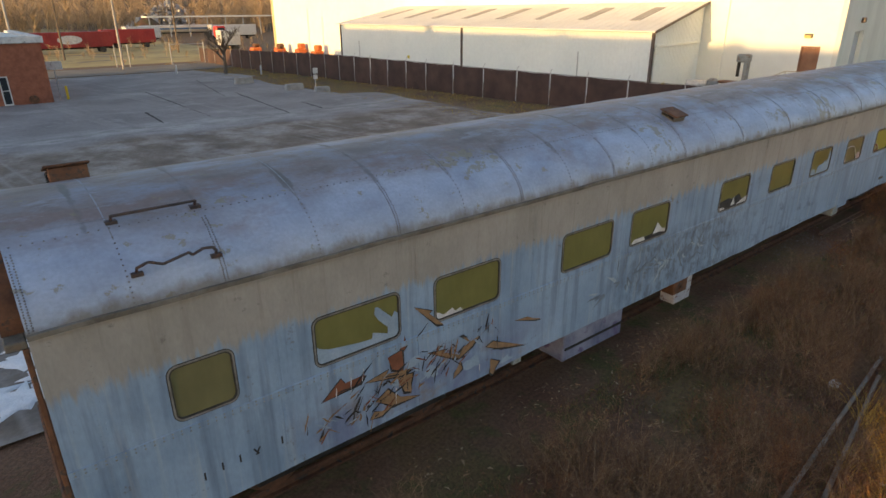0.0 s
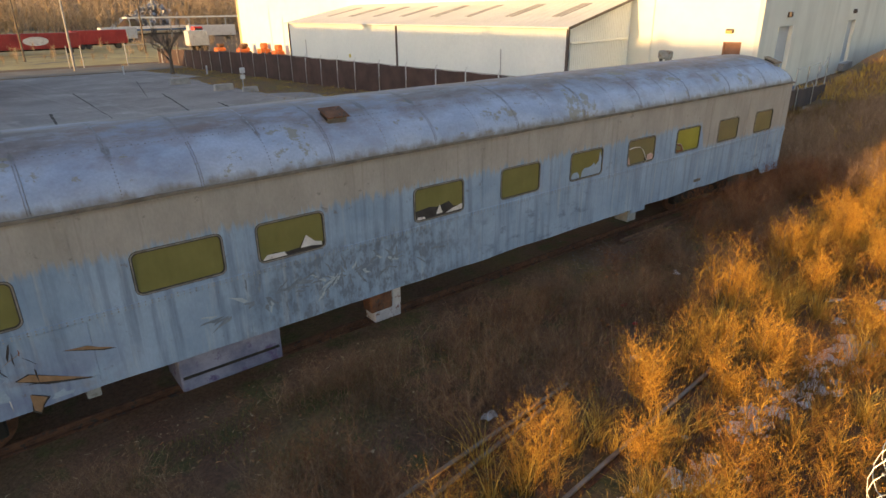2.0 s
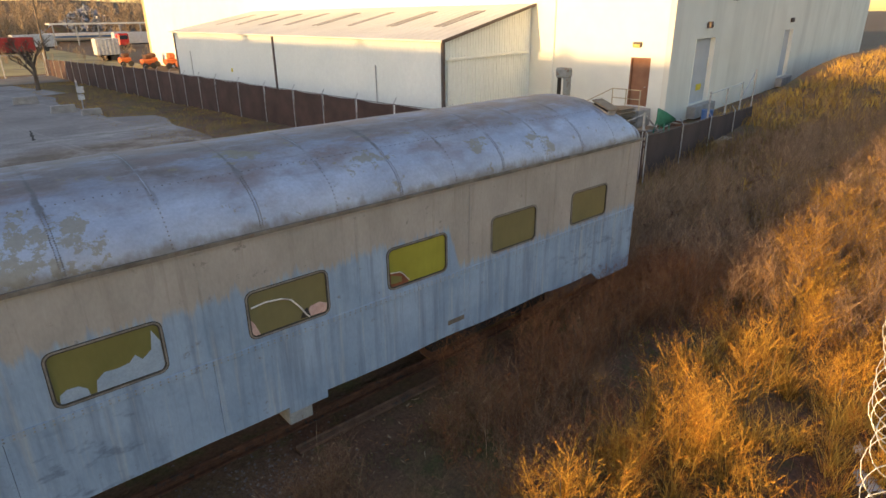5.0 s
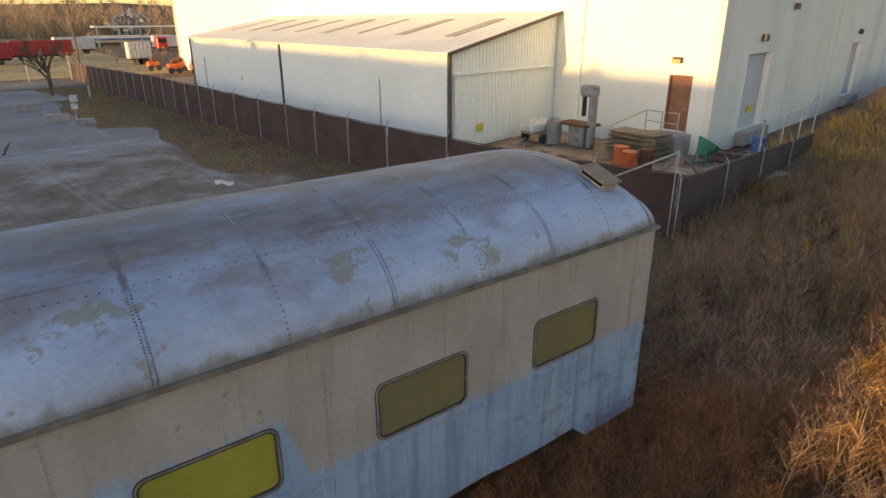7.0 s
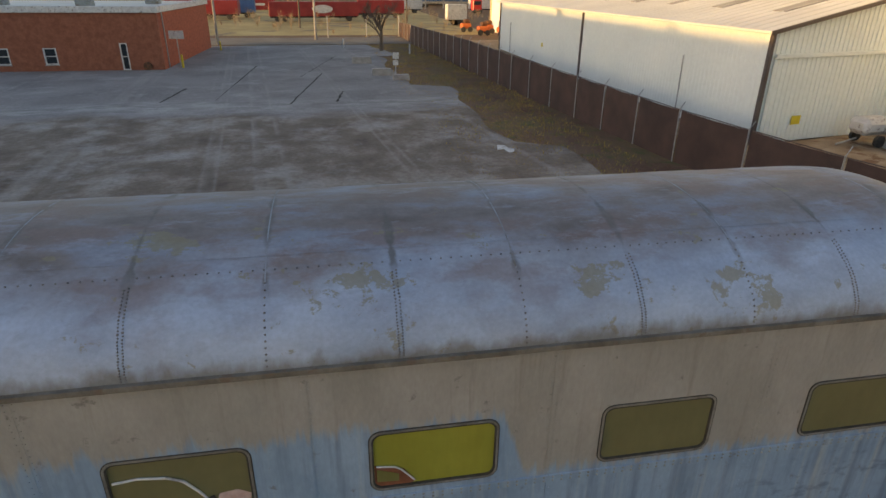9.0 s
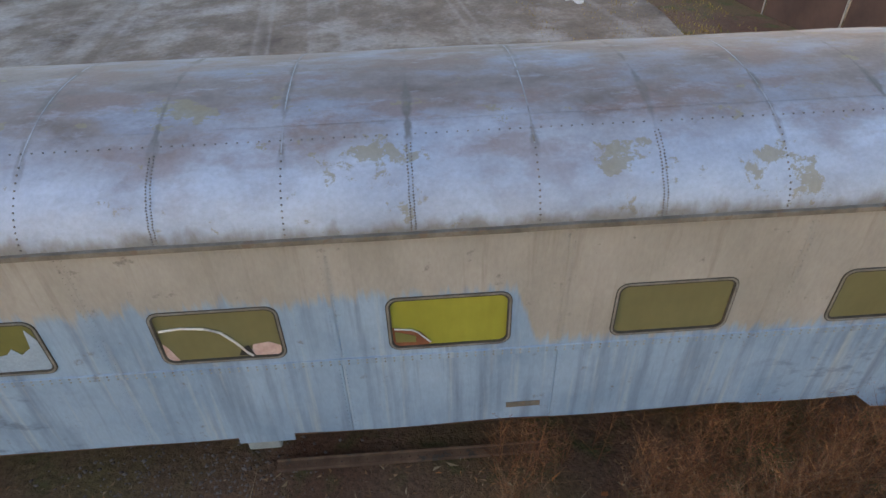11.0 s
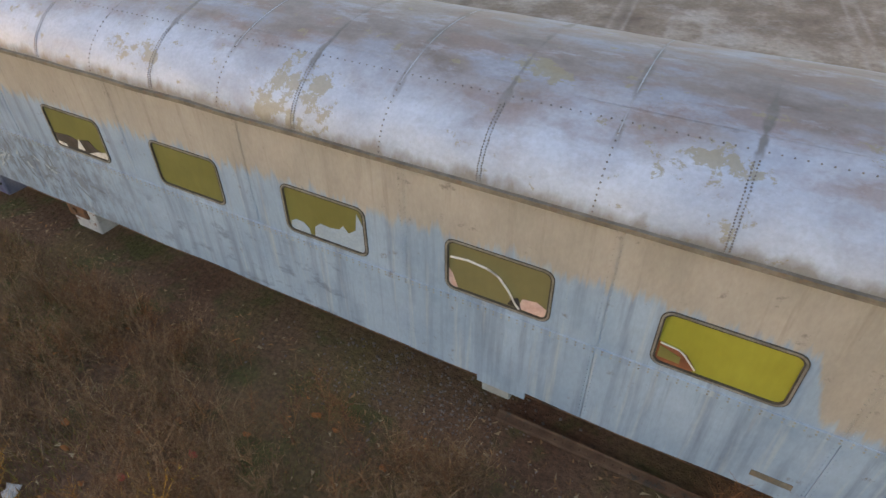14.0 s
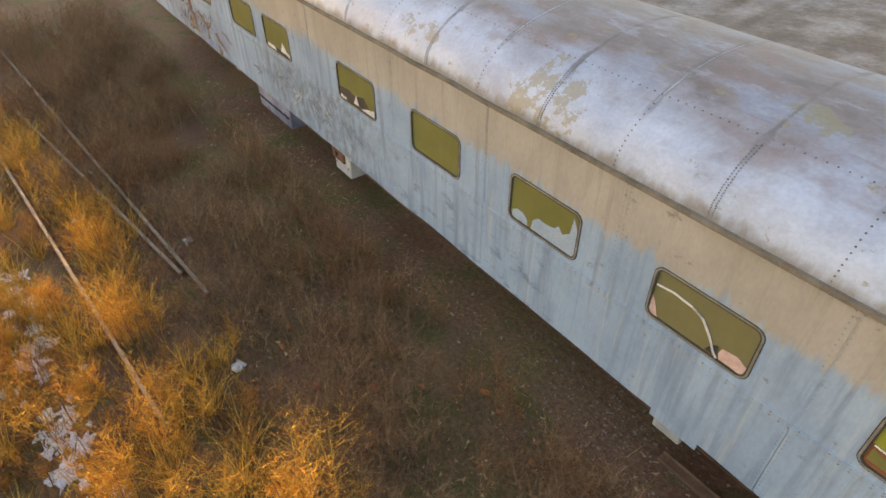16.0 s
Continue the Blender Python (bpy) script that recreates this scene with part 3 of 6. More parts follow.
# riveted upright joints between the panels
for x in [c for c in cuts[1:-1]] + [0.35, 25.35]:
    g = Geo().box(x - 0.012, x + 0.012, -0.003, -0.0005, 1.685, 3.04)
    for k in range(22):
        for s in (-0.03, 0.03):
            g.dome((x + s, -0.001, 1.74 + 0.06 * k), 0.008, 0.006, (0, -1, 0), 5)
    tagged(part("panel_joint", g, M_SIDE, car), kind="stuff")
    g = Geo()
    for k in range(15):
        for s in (-0.03, 0.03):
            g.dome((x + s, -0.001, 0.68 + 0.06 * k), 0.008, 0.006, (0, -1, 0), 5)
    tagged(part("rivet_line", g, M_SIDE, car), kind="stuff")

ledge = Geo()
xs = [CAR_L * k / 90 for k in range(91)]
low = [3.052 + 0.012 * noise.noise((v * 1.3, 5, 0)) for v in xs]
ledge.prism([(v, -0.06, l) for v, l in zip(xs, low)] + [(v, -0.06, l + 0.045) for v, l in zip(xs[::-1], low[::-1])], (0, 0.11, 0))
part("eave_ledge", ledge, M_LEDGE, car, "dirt-caked eave ledge")


def window(i, wx0, wx1):
    pane_m = {9: M_PANE_LIT, 0: M_PANE_G, 8: M_PANE_G, 10: M_PANE_G, 11: M_PANE_G}.get(i, M_PANE)
    fr = part("window", ring(Geo(), rounded(wx0, wx1, WZ0, WZ1, 0.10), rounded(wx0 + 0.018, wx1 - 0.018, WZ0 + 0.018, WZ1 - 0.018, 0.082), -0.010, 0.03), M_FRAME, car, "window with dull metal frame, closed by an opaque panel")
    part("outer_seal", ring(Geo(), rounded(wx0 - 0.009, wx1 + 0.009, WZ0 - 0.009, WZ1 + 0.009, 0.108), rounded(wx0, wx1, WZ0, WZ1, 0.10), -0.005, 0.02), M_RUBBER, fr)
    part("gasket", ring(Geo(), rounded(wx0 + 0.018, wx1 - 0.018, WZ0 + 0.018, WZ1 - 0.018, 0.082), rounded(wx0 + 0.032, wx1 - 0.032, WZ0 + 0.032, WZ1 - 0.032, 0.075), -0.006, 0.03), M_RUBBER, fr)
    g = Geo()
    g.prism([(x, 0.012, z) for x, z in rounded(wx0 + 0.026, wx1 - 0.026, WZ0 + 0.026, WZ1 - 0.026, 0.07)], (0, 0.02, 0))
    part("pane", g, pane_m, fr)
    return fr


def shard(pts, wx0, wx1, y=0.006):
    """A flat ragged piece, in shares of the window's width and height."""
    return Geo().prism([(wx0 + 0.034 + (wx1 - wx0 - 0.068) * u, y, WZ0 + 0.034 + (WZ1 - WZ0 - 0.068) * v) for u, v in pts], (0, 0.003, 0))


for i, (wx0, wx1) in enumerate(WINDOWS):
    w = window(i, wx0, wx1)

    def bit(name, pts, material, y=0.006):
        part(name, shard(pts, wx0, wx1, y), material, w)
    if i == 1:
        bit("broken_corner", [(0, 0), (1, 0), (1, .2), (.85, .14), (.67, .28), (.66, .14), (.5, .16), (.3, .22), (.12, .28), (.03, .36), (0, .42)], M_SPRAY)
        bit("paint_splash", [(.86, .12), (1, .1), (1, .55), (.96, .62), (.92, .5), (.84, .66), (.75, .84), (.71, .86), (.70, .7), (.74, .55), (.80, .42), (.86, .3)], M_SPRAY, 0.0)
    if i == 2:
        bit("broken_corner", [(0, .2), (0, 0), (.42, 0), (.38, .1), (.3, .05), (.25, .16), (.12, .06), (.06, .14)], M_WHITE)
    if i == 4:
        # dark gaps are black sheets on the pane, painted as the unlit inside
        bit("dark_gap_sheet", [(0, 0), (1, 0), (1, .12), (.85, .2), (.72, .45), (.6, .12), (.4, .1), (.2, .16)], M_BLACK)
        bit("glass_shard", [(.02, .0), (.4, 0), (.36, .12), (.1, .14)], M_WHITE, 0.0)
        bit("glass_shard", [(.62, .1), (.72, .45), (.86, .2), (.97, .15), (.97, .04), (.8, .1)], M_WHITE, 0.0)
    if i == 5:
        bit("dark_gap_sheet", [(0, 0), (1, 0), (1, .12), (.8, .2), (.7, .4), (.45, .3), (.3, .36), (0, .3)], M_BLACK)
        bit("glass_shard", [(.42, .06), (.56, .06), (.5, .36)], M_WHITE, 0.0)
        bit("glass_shard", [(.62, .02), (1, .02), (1, .22), (.8, .14)], M_WHITE, 0.0)
        bit("glass_shard", [(.02, 0), (.2, 0), (.18, .07), (.04, .1)], M_WHITE, 0.0)
    if i == 7:
        bit("paint_splash", [(.02, .0), (.28, .0), (.27, .14), (.2, .25), (.1, .26), (.03, .18)], M_SPRAY)
        bit("paint_splash", [(.34, .0), (1, 0), (1, .62), (.93, .9), (.9, .5), (.8, .36), (.74, .5), (.68, .38), (.56, .34), (.44, .36), (.36, .24)], M_SPRAY)
    if i == 8:
        g = Geo().path([(wx0 + 0.034 + (wx1 - wx0 - 0.068) * u, -0.002, WZ0 + 0.034 + (WZ1 - WZ0 - 0.068) * v) for u, v in ((.02, .68), (.2, .72), (.4, .68), (.52, .58), (.62, .35), (.7, .1), (.74, .02))], 0.011, 6)
        part("hanging_hose", g, M_WHITE, w, "pale hose bent across the pane")
        bit("pink_scrap", [(.72, .02), (.98, .0), (1, .2), (.9, .3), (.76, .26)], M_PINK)
        bit("pink_scrap", [(0, .0), (.1, 0), (.04, .3), (0, .4)], M_PINK)
        bit("dark_gap_sheet", [(.62, .04), (.76, .02), (.72, .26), (.66, .2)], M_BLACK, 0.0)
    if i == 9:
        bit("torn_board", [(0, 0), (.3, 0), (.34, .05), (.24, .3), (.16, .36), (0, .42)], M_REDBROWN)
        bit("pane_remnant", [(.02, .1), (.2, .08), (.2, .22), (.02, .34)], M_PANE, 0.0)
        g = Geo().path([(wx0 + 0.05 + 0.98 * u, -0.002, WZ0 + 0.045 + 0.51 * v) for u, v in ((0.0, .42), (.16, .38), (.22, .3), (.33, .05))], 0.008, 5)
        part("torn_edge", g, M_WHITE, w)


def roof_z(y):
    u = (y - CAR_W / 2) / (CAR_W / 2 + 0.02)
    return EAVE + RISE * math.sqrt(max(0.0, 1 - u * u))


def roof_point(x, k, n=30, lift=0.0):
    a = math.pi * (1 - k / n)
    sag = 1.0
    if x > CAR_L - 0.9:
        u = (x - CAR_L + 0.9) / 0.9
        sag = math.sqrt(1 - 0.66 * u * u)
    dent = 0.010 * noise.noise((x * 1.1, k * 0.35, 7.0)) + 0.006 * noise.noise((x * 3.1, k * 0.8, 2.0))
    r = 1 + (lift + dent) / 1.2
    return (x, CAR_W / 2 + (CAR_W / 2 + 0.02) * math.cos(a) * r * (1 - 0.06 * (1 - sag)), EAVE + RISE * sag * math.sin(a) * r + lift * 0.3)


SEAMS = [17.76 + 2.015 * k for k in range(-8, 4)]
edges = [0.0] + SEAMS + [CAR_L]
for a, b in zip(edges, edges[1:]):
    g = Geo()
    nx = max(2, int((b - a) / 0.13))
    for lift in (0.0, -0.03):
        n0 = len(g.v)
        g.v += [roof_point(a + 0.002 + (b - a - 0.004) * i / nx, k, lift=lift) for i in range(nx + 1) for k in range(31)]
        g.f += [tuple(n0 + v for v in (i * 31 + k, i * 31 + k + 1, (i + 1) * 31 + k + 1, (i + 1) * 31 + k)) for i in range(nx) for k in range(30)]
    part("roof_sheet", g, M_ROOF, car, smooth=True)
for x in SEAMS + [0.04, CAR_L - 0.12]:
    g = Geo()
    for k in range(30):
        p = [roof_point(x + s, kk, lift=l) for l in (0.0, 0.0012) for s in (-0.009, 0.009) for kk in (k, k + 1)]
        g.add(p, [(4, 5, 7, 6), (0, 4, 6, 2), (1, 3, 7, 5), (0, 1, 5, 4), (2, 6, 7, 3)])
    strap = part("seam_strap", g, M_ROOF, car)
    g = Geo()
    for k in range(28):
        for s in (-0.017, 0.017):
            p = Vector(roof_point(x + s + 0.006 * noise.noise((k * 0.7, x, s)), 0.35 + k * 0.26 + (0.13 if s > 0 else 0.0), lift=0.0))
            g.dome(p, 0.009 + 0.003 * noise.noise((k * 1.7, x, 4)), 0.007, p - Vector((p.x, CAR_W / 2, EAVE - 0.5)), 5)
    tagged(part("rivet_line", g, M_RIVET, strap), kind="stuff")
for a, b in zip(edges, edges[1:]):
    g = Geo()
    x = (a + b) / 2
    for k in range(13):
        p = Vector(roof_point(x + 0.006 * noise.noise((k, x, 2)), 0.6 + k * 0.55))
        g.dome(p, 0.010, 0.008, p - Vector((p.x, CAR_W / 2, EAVE - 0.5)), 5)
    for k in range(int((b - a) / 0.085)):
        p = Vector(roof_point(a + 0.06 + 0.085 * k, 8.2))
        g.dome(p, 0.009, 0.008, p - Vector((p.x, CAR_W / 2, EAVE - 0.5)), 5)
    tagged(part("rivet_line", g, M_RIVET, car), kind="stuff")
    g = Geo()
    for yk in (9.3, 20.7):
        for j in range(6):
            xa, xb = a + (b - a) * j / 6, a + (b - a) * (j + 1) / 6
            p = [roof_point(v, kk, lift=l) for l in (0.0, 0.0012) for v in (xa, xb) for kk in (yk, yk + 0.12)]
            g.add(p, [(4, 5, 7, 6), (0, 4, 6, 2), (1, 3, 7, 5), (0, 1, 5, 4), (2, 6, 7, 3)])
    tagged(part("sheet_lap", g, M_ROOF, car), kind="stuff")
    g = Geo()
    for k in range(7, 23):
        p = [roof_point(x + s, kk, lift=l) for l in (0.0, 0.0015) for s in (-0.006, 0.006) for kk in (k, k + 1)]
        g.add(p, [(4, 5, 7, 6), (0, 4, 6, 2), (1, 3, 7, 5), (0, 1, 5, 4), (2, 6, 7, 3)])
    part("cross_joint", g, M_SEAM, car)

# far side, ends, floor and underframe
part("far_side_wall", Geo().box(0, CAR_L, CAR_W - 0.05, CAR_W, SILL, 3.06), M_SIDE, car)
part("car_floor", Geo().box(0.1, CAR_L - 0.1, 0.06, CAR_W - 0.06, SILL + 0.02, SILL + 0.14), M_DARK, car)
for x, name in ((0.30, "near_end_wall"), (CAR_L - 0.06, "far_end_wall")):
    poly = [(x, 0.055, SILL), (x, CAR_W - 0.055, SILL), (x, CAR_W - 0.055, 3.05)]
    poly += [(x, CAR_W / 2 + (CAR_W / 2 - 0.06) * math.cos(math.pi * k / 16), EAVE + (RISE - 0.09) * (0.6 if x > 5 else 1) * math.sin(math.pi * k / 16)) for k in range(17)] + [(x, 0.055, 3.05)]
    part(name, Geo().prism(poly, (0.05, 0, 0)), M_SIDE if x > 5 else M_RUST, car)
part("end_beam", Geo().box(-0.16, -0.004, 0.0, CAR_W, 2.97, 3.045, 0.01), M_LEDGE, car)
part("end_diaphragm", Geo().prism([(-0.16, CAR_W / 2 + 1.36 * math.cos(math.pi * k / 16), 3.05 + (RISE - 0.12) * math.sin(math.pi * k / 16)) for k in range(17)], (0.44, 0, 0)), M_RUST, car, "rust-red end housing")
part("corner_post", Geo().box(-0.05, -0.004, 0.0, 0.07, 0.55, 2.965, 0.01), M_RUST, car)
part("buffer_beam", Geo().box(-0.10, 0.28, 0.1, CAR_W - 0.1, 0.55, 0.80, 0.02), M_RUST, car)
part("centre_sill", Geo().box(0.5, CAR_L - 0.5, 1.2, 1.85, 0.15, 0.58, 0.02), M_DARK, car)
box = part("equipment_box", Geo().box(6.95, 8.55, 0.12, 0.9, -0.02, SILL - 0.01, 0.02), grained("tagged_equipment_box", (0.14, 0.15, 0.23), (0.29, 0.30, 0.38), 2.5, 0.7, third=(0.12, 0.09, 0.18)), car, "grey-white box under the floor, smeared with purple")
part("lid_bar", Geo().box(6.98, 8.5, 0.10, 0.118, 0.2, 0.24), M_DARK, box)
plate = part("support_plate", Geo().box(10.38, 10.96, 0.17, 0.5, -0.06, 0.19, 0.02).box(10.78, 10.97, 0.175, 0.48, 0.18, SILL - 0.01, 0.012), grained("white_and_rust_plate", (0.46, 0.44, 0.43), (0.60, 0.58, 0.57), 5, 0.8, third=(0.20, 0.09, 0.06)), car, "chipped white plate streaked with rust")
part("rusty_bracket", Geo().box(10.30, 10.77, 0.15, 0.46, 0.16, SILL - 0.01, 0.03).tube((10.5, 0.12, 0.3), (10.5, 0.16, 0.3), 0.05, n=10), M_RUST, plate)
part("support_plate", Geo().box(17.85, 18.2, 0.10, 0.5, 0.24, SILL - 0.01, 0.015), M_BELT, car, "pale grey plate under the sill")
part("support_plate", Geo().box(5.75, 5.93, 0.10, 0.4, 0.42, SILL - 0.01, 0.015), M_BELT, car, "small chipped white plate")
part("skirt_patch", Geo().box(17.83, 18.4, 0.004, 0.03, 0.50, 0.615), M_SIDE, car)
part("grab_slot", Geo().box(20.6, 20.95, -0.008, -0.001, 0.80, 0.88, 0.004), M_LEDGE, car)
for bx in (3.3, 22.2):
    bogie = part("bogie", Geo().box(bx - 1.5, bx + 1.5, 0.55, 0.75, 0.0, 0.3, 0.03).box(bx - 1.5, bx + 1.5, 2.3, 2.5, 0.0, 0.3, 0.03).box(bx - 0.3, bx + 0.3, 0.75, 2.3, 0.05, 0.3, 0.03), M_DARK, car)
    for wx in (bx - 1.2, bx + 1.2):
        for wy in (0.74, 2.18):
            part("wheel", Geo().tube((wx, wy, 0.19), (wx, wy + 0.13, 0.19), 0.44, n=28).tube((wx, wy - 0.03, 0.19), (wx, wy + 0.16, 0.19), 0.12, n=16), M_RUST, bogie)
for ry in (0.80, 2.235):
    solid("rail", Geo().box(-30, 60, ry - 0.035, ry + 0.035, G + 0.09, G + 0.15, 0.01).box(-30, 60, ry - 0.07, ry + 0.07, G, G + 0.03).box(-30, 60, ry - 0.01, ry + 0.01, G + 0.02, G + 0.1), M_RUST, "rusty steel rail beneath the derelict car", "rail", "structure")
beam = thing("steel_beam", (19.6, 0.3, G), "rusty riveted steel angle lying beside the track", "beam")
part("flange", Geo().box(18.0, 21.2, 0.24, 0.36, G - 0.02, G + 0.03, 0.005), grained("brown_angle_steel", (0.14, 0.075, 0.045), (0.25, 0.145, 0.085), 3, 0.95, third=(0.10, 0.08, 0.06)), beam)
part("web", Geo().box(18.0, 21.2, 0.34, 0.36, G + 0.032, G + 0.075, 0.005), grained("brown_angle_steel", (0.14, 0.075, 0.045), (0.25, 0.145, 0.085), 3, 0.95, third=(0.10, 0.08, 0.06)), beam)
g = Geo()
for k in range(31):
    g.dome((18.05 + 0.1 * k, 0.29, G + 0.03), 0.012, 0.012, n=5)
tagged(part("rivet_line", g, M_RUST, beam), kind="stuff")


# grab irons on the roof near the end
M_IRON = grained("dark_rusted_iron", (0.045, 0.035, 0.035), (0.10, 0.07, 0.06), 9, 0.8, third=(0.13, 0.06, 0.04))


def grab_iron(x0, x1, k, wavy):
    g = Geo()
    a, b = Vector(roof_point(x0, k)), Vector(roof_point(x1, k))
    out = Vector((0, -0.6, 0.8)) * 0.09
    if wavy:
        pts = [a, a + out, a + out + Vector((0.10, 0, 0.03)), a + out + Vector((0.22, 0, -0.02)), a + out * 1.05 + Vector((0.45, 0, 0.03)),
               b + out + Vector((-0.22, 0, 0)), b + out + Vector((-0.12, 0, 0.04)), b + out + Vector((-0.03, 0, 0.03)), b + out * 0.8, b]
    else:
        pts = [a, a + out, b + out, b]
    g.path(pts, 0.014, 8)
    ob = part("grab_iron", g, M_IRON, car, "rusty roof grab iron", True)
    for p in (a, b):
        part("foot_plate", Geo().box(p.x - 0.05, p.x + 0.05, p.y - 0.04, p.y + 0.04, p.z - 0.02, p.z + 0.015), M_IRON, ob)


grab_iron(0.86, 1.62, 8.8, False)
grab_iron(0.90, 1.60, 3.4, True)


def roof_vent(x, y, sx, sy, h, label, body=M_LEDGE, lid=M_RUST):
    z = roof_z(y)
    tilt = 0.85 * math.degrees(math.atan2(roof_z(y + 0.1) - roof_z(y - 0.1), 0.2))
    m = pose(x, y, z, tilt)
    v = part("roof_vent", Geo().box(-sx / 2, sx / 2, -sy / 2, sy / 2, -0.12, h, 0.015, m), body, car, label)
    part("vent_cap", Geo().box(-sx / 2 - 0.03, sx / 2 + 0.03, -sy / 2 - 0.03, sy / 2 + 0.03, h + 0.002, h + 0.03, 0.008, m), lid, v)
    for k in range(4):
        part("louvre", Geo().box(-sx / 2 - 0.012, -sx / 2 + 0.0, -sy / 2 + 0.03, sy / 2 - 0.03, 0.02 + k * (h - 0.04) / 4, 0.035 + k * (h - 0.04) / 4, 0, m), M_DARK, v)


roof_vent(10.05, 0.55, 0.34, 0.30, 0.075, "rusty square roof vent")
roof_vent(25.1, 0.5, 0.26, 0.40, 0.06, "pale oblong roof vent with a rusty cap", M_CONC, M_WOOD)
roof_vent(0.8, 2.4, 0.40, 0.30, 0.16, "rusty box vent on the far slope", M_RUST)

# ---- long building out of view that keeps the low sun off the lot and the car ----
g = Geo().box(-80, -62, -12.7, 58, G - 2, 13.4)
for y, h, w in ((13, 0.9, 1.0), (22, 0.7, 1.2), (29.5, 1.4, 0.7), (37, 0.8, 1.6), (46, 1.2, 0.8), (52, 0.6, 1.4), (3, 1.0, 1.0), (7, 0.7, 1.5)):
    g.box(-70, -66, y, y + w, 13.1, 13.1 + h)
solid("warehouse_wall_west", g, M_BIG, "long plain warehouse closing the lot towards the sun", "building", "structure")

hill = [(-420 + 28 * k, 360 + 20 * math.sin(k * 1.7)) for k in range(31)]
g = Geo()
for k in range(30):
    (xa, ya), (xb, yb) = hill[k], hill[k + 1]
    za, zb = (14 + 5 * noise.noise((v * 0.01, 3, 2)) for v in (xa, xb))
    g.add([(xa, ya - 40, G - 2), (xb, yb - 40, G - 2), (xb, yb, zb), (xa, ya, za), (xa, ya + 60, G - 2), (xb, yb + 60, G - 2)], [(0, 1, 2, 3), (3, 2, 5, 4)])
solid("backdrop_hill", g, grained("wooded_hillside", (0.10, 0.07, 0.045), (0.21, 0.15, 0.09), 0.08, 0.95, fine=0.9, relief=0.3), "low hillside of bare brown woods far away", "hillside", "structure")

# ---- shed ----
SX, SY0, SY1, RX, RZ, SE = 36.7, 18.5, 59.5, 45.35, 5.86, 4.1
SKEW = 1.6        # the shed meets the tall building at a slight slant
shed = thing("shed", (41, 39, G), "long cream steel shed leaning on a taller building", "shed")


def ribbed(p0, p1, z0, z1, out, pitch=0.3, depth=0.03, ztop=None):
    """Ribbed steel sheet standing on the line p0 to p1; ztop gives the top along it."""
    g = Geo()
    d = Vector((p1[0] - p0[0], p1[1] - p0[1], 0))
    n = int(d.length / pitch)
    prof = []
    for i in range(n):
        for u, o in ((0.0, 0), (0.72, 0), (0.79, 1), (0.93, 1)):
            prof.append(((i + u) / n, o))
    prof.append((1.0, 0))
    v, ov = [], Vector((out[0], out[1], 0)).normalized()
    for u, o in prof:
        p = Vector((p0[0], p0[1], 0)) + d * u + ov * (depth * o)
        v += [(p.x, p.y, z0), (p.x, p.y, z1 + (ztop - z1) * u if ztop is not None else z1)]
        q = p - ov * 0.08
        v += [(q.x, q.y, z0), (q.x, q.y, v[-1][2])]
    f = []
    for i in range(len(prof) - 1):
        a, b = 4 * i, 4 * i + 4
        f += [(a, b, b + 1, a + 1), (a + 2, a + 3, b + 3, b + 2), (a + 1, b + 1, b + 3, a + 3)]
    return g.add(v, f)


for y0, y1 in ((SY0, 24.0), (24.02, 31.0), (31.02, 37.8), (38.0, 45.0), (45.02, 52.0), (52.02, SY1)):
    part("wall_panel", ribbed((SX, y0), (SX, y1), G - 0.8, SE, (-1, 0), 0.30, 0.012), M_CLAD, shed)
part("end_wall", ribbed((SX + 0.05, SY0), (RX, SY0 + SKEW), G, SE, (0, -1), 0.26, 0.035, RZ - 0.05), M_CLAD, shed)
part("far_end_wall", ribbed((SX + 0.05, SY1), (RX, SY1), G, SE, (0, 1), 0.3, 0.03, RZ - 0.05), M_CLAD, shed)
part("sliding_door", ribbed((SX + 0.25, SY0 - 0.05), (SX + 4.6, SY0 - 0.08 + SKEW * 0.53), G + 0.05, 3.05, (0, -1), 0.26, 0.03), M_CLAD, shed)
part("door_track", Geo().prism([(SX + 0.2, SY0 - 0.2, 3.12), (RX - 0.5, SY0 - 0.2 + SKEW * 0.94, 3.12), (RX - 0.5, SY0 - 0.2 + SKEW * 0.94, 3.26), (SX + 0.2, SY0 - 0.2, 3.26)], (-0.02, 0.12, 0)), M_CLAD, shed, "white sliding door track")
slope = Vector((RX - SX, 0, RZ - SE))
n_r = 58
for k in range(n_r):
    y0, y1 = SY0 - 0.3 + (SY1 - SY0 + 0.6) * k / n_r, SY0 - 0.3 + (SY1 - SY0 + 0.6) * (k + 1) / n_r
    x0, z0 = SX - 0.35, SE + 0.03
    sk = SKEW * (1 - k / n_r)
    sheet = Geo().add([(x0, y0, z0), (x0, y0 + 0.06, z0 + 0.045), (x0, y0 + 0.12, z0), (x0, y1, z0), (RX, y0 + sk, RZ + 0.08), (RX, y0 + 0.06 + sk, RZ + 0.125), (RX, y0 + 0.12 + sk, RZ + 0.08), (RX, y1 + sk - SKEW / n_r, RZ + 0.08),
                       (x0, y0, z0 - 0.05), (x0, y1, z0 - 0.05), (RX, y0 + sk, RZ + 0.03), (RX, y1 + sk - SKEW / n_r, RZ + 0.03)],
                      [(0, 1, 5, 4), (1, 2, 6, 5), (2, 3, 7, 6), (8, 10, 11, 9), (0, 8, 9, 3, 2, 1), (4, 5, 6, 7, 11, 10), (0, 4, 10, 8), (3, 9, 11, 7)])
    part("roof_sheet", sheet, M_CLADROOF, shed)
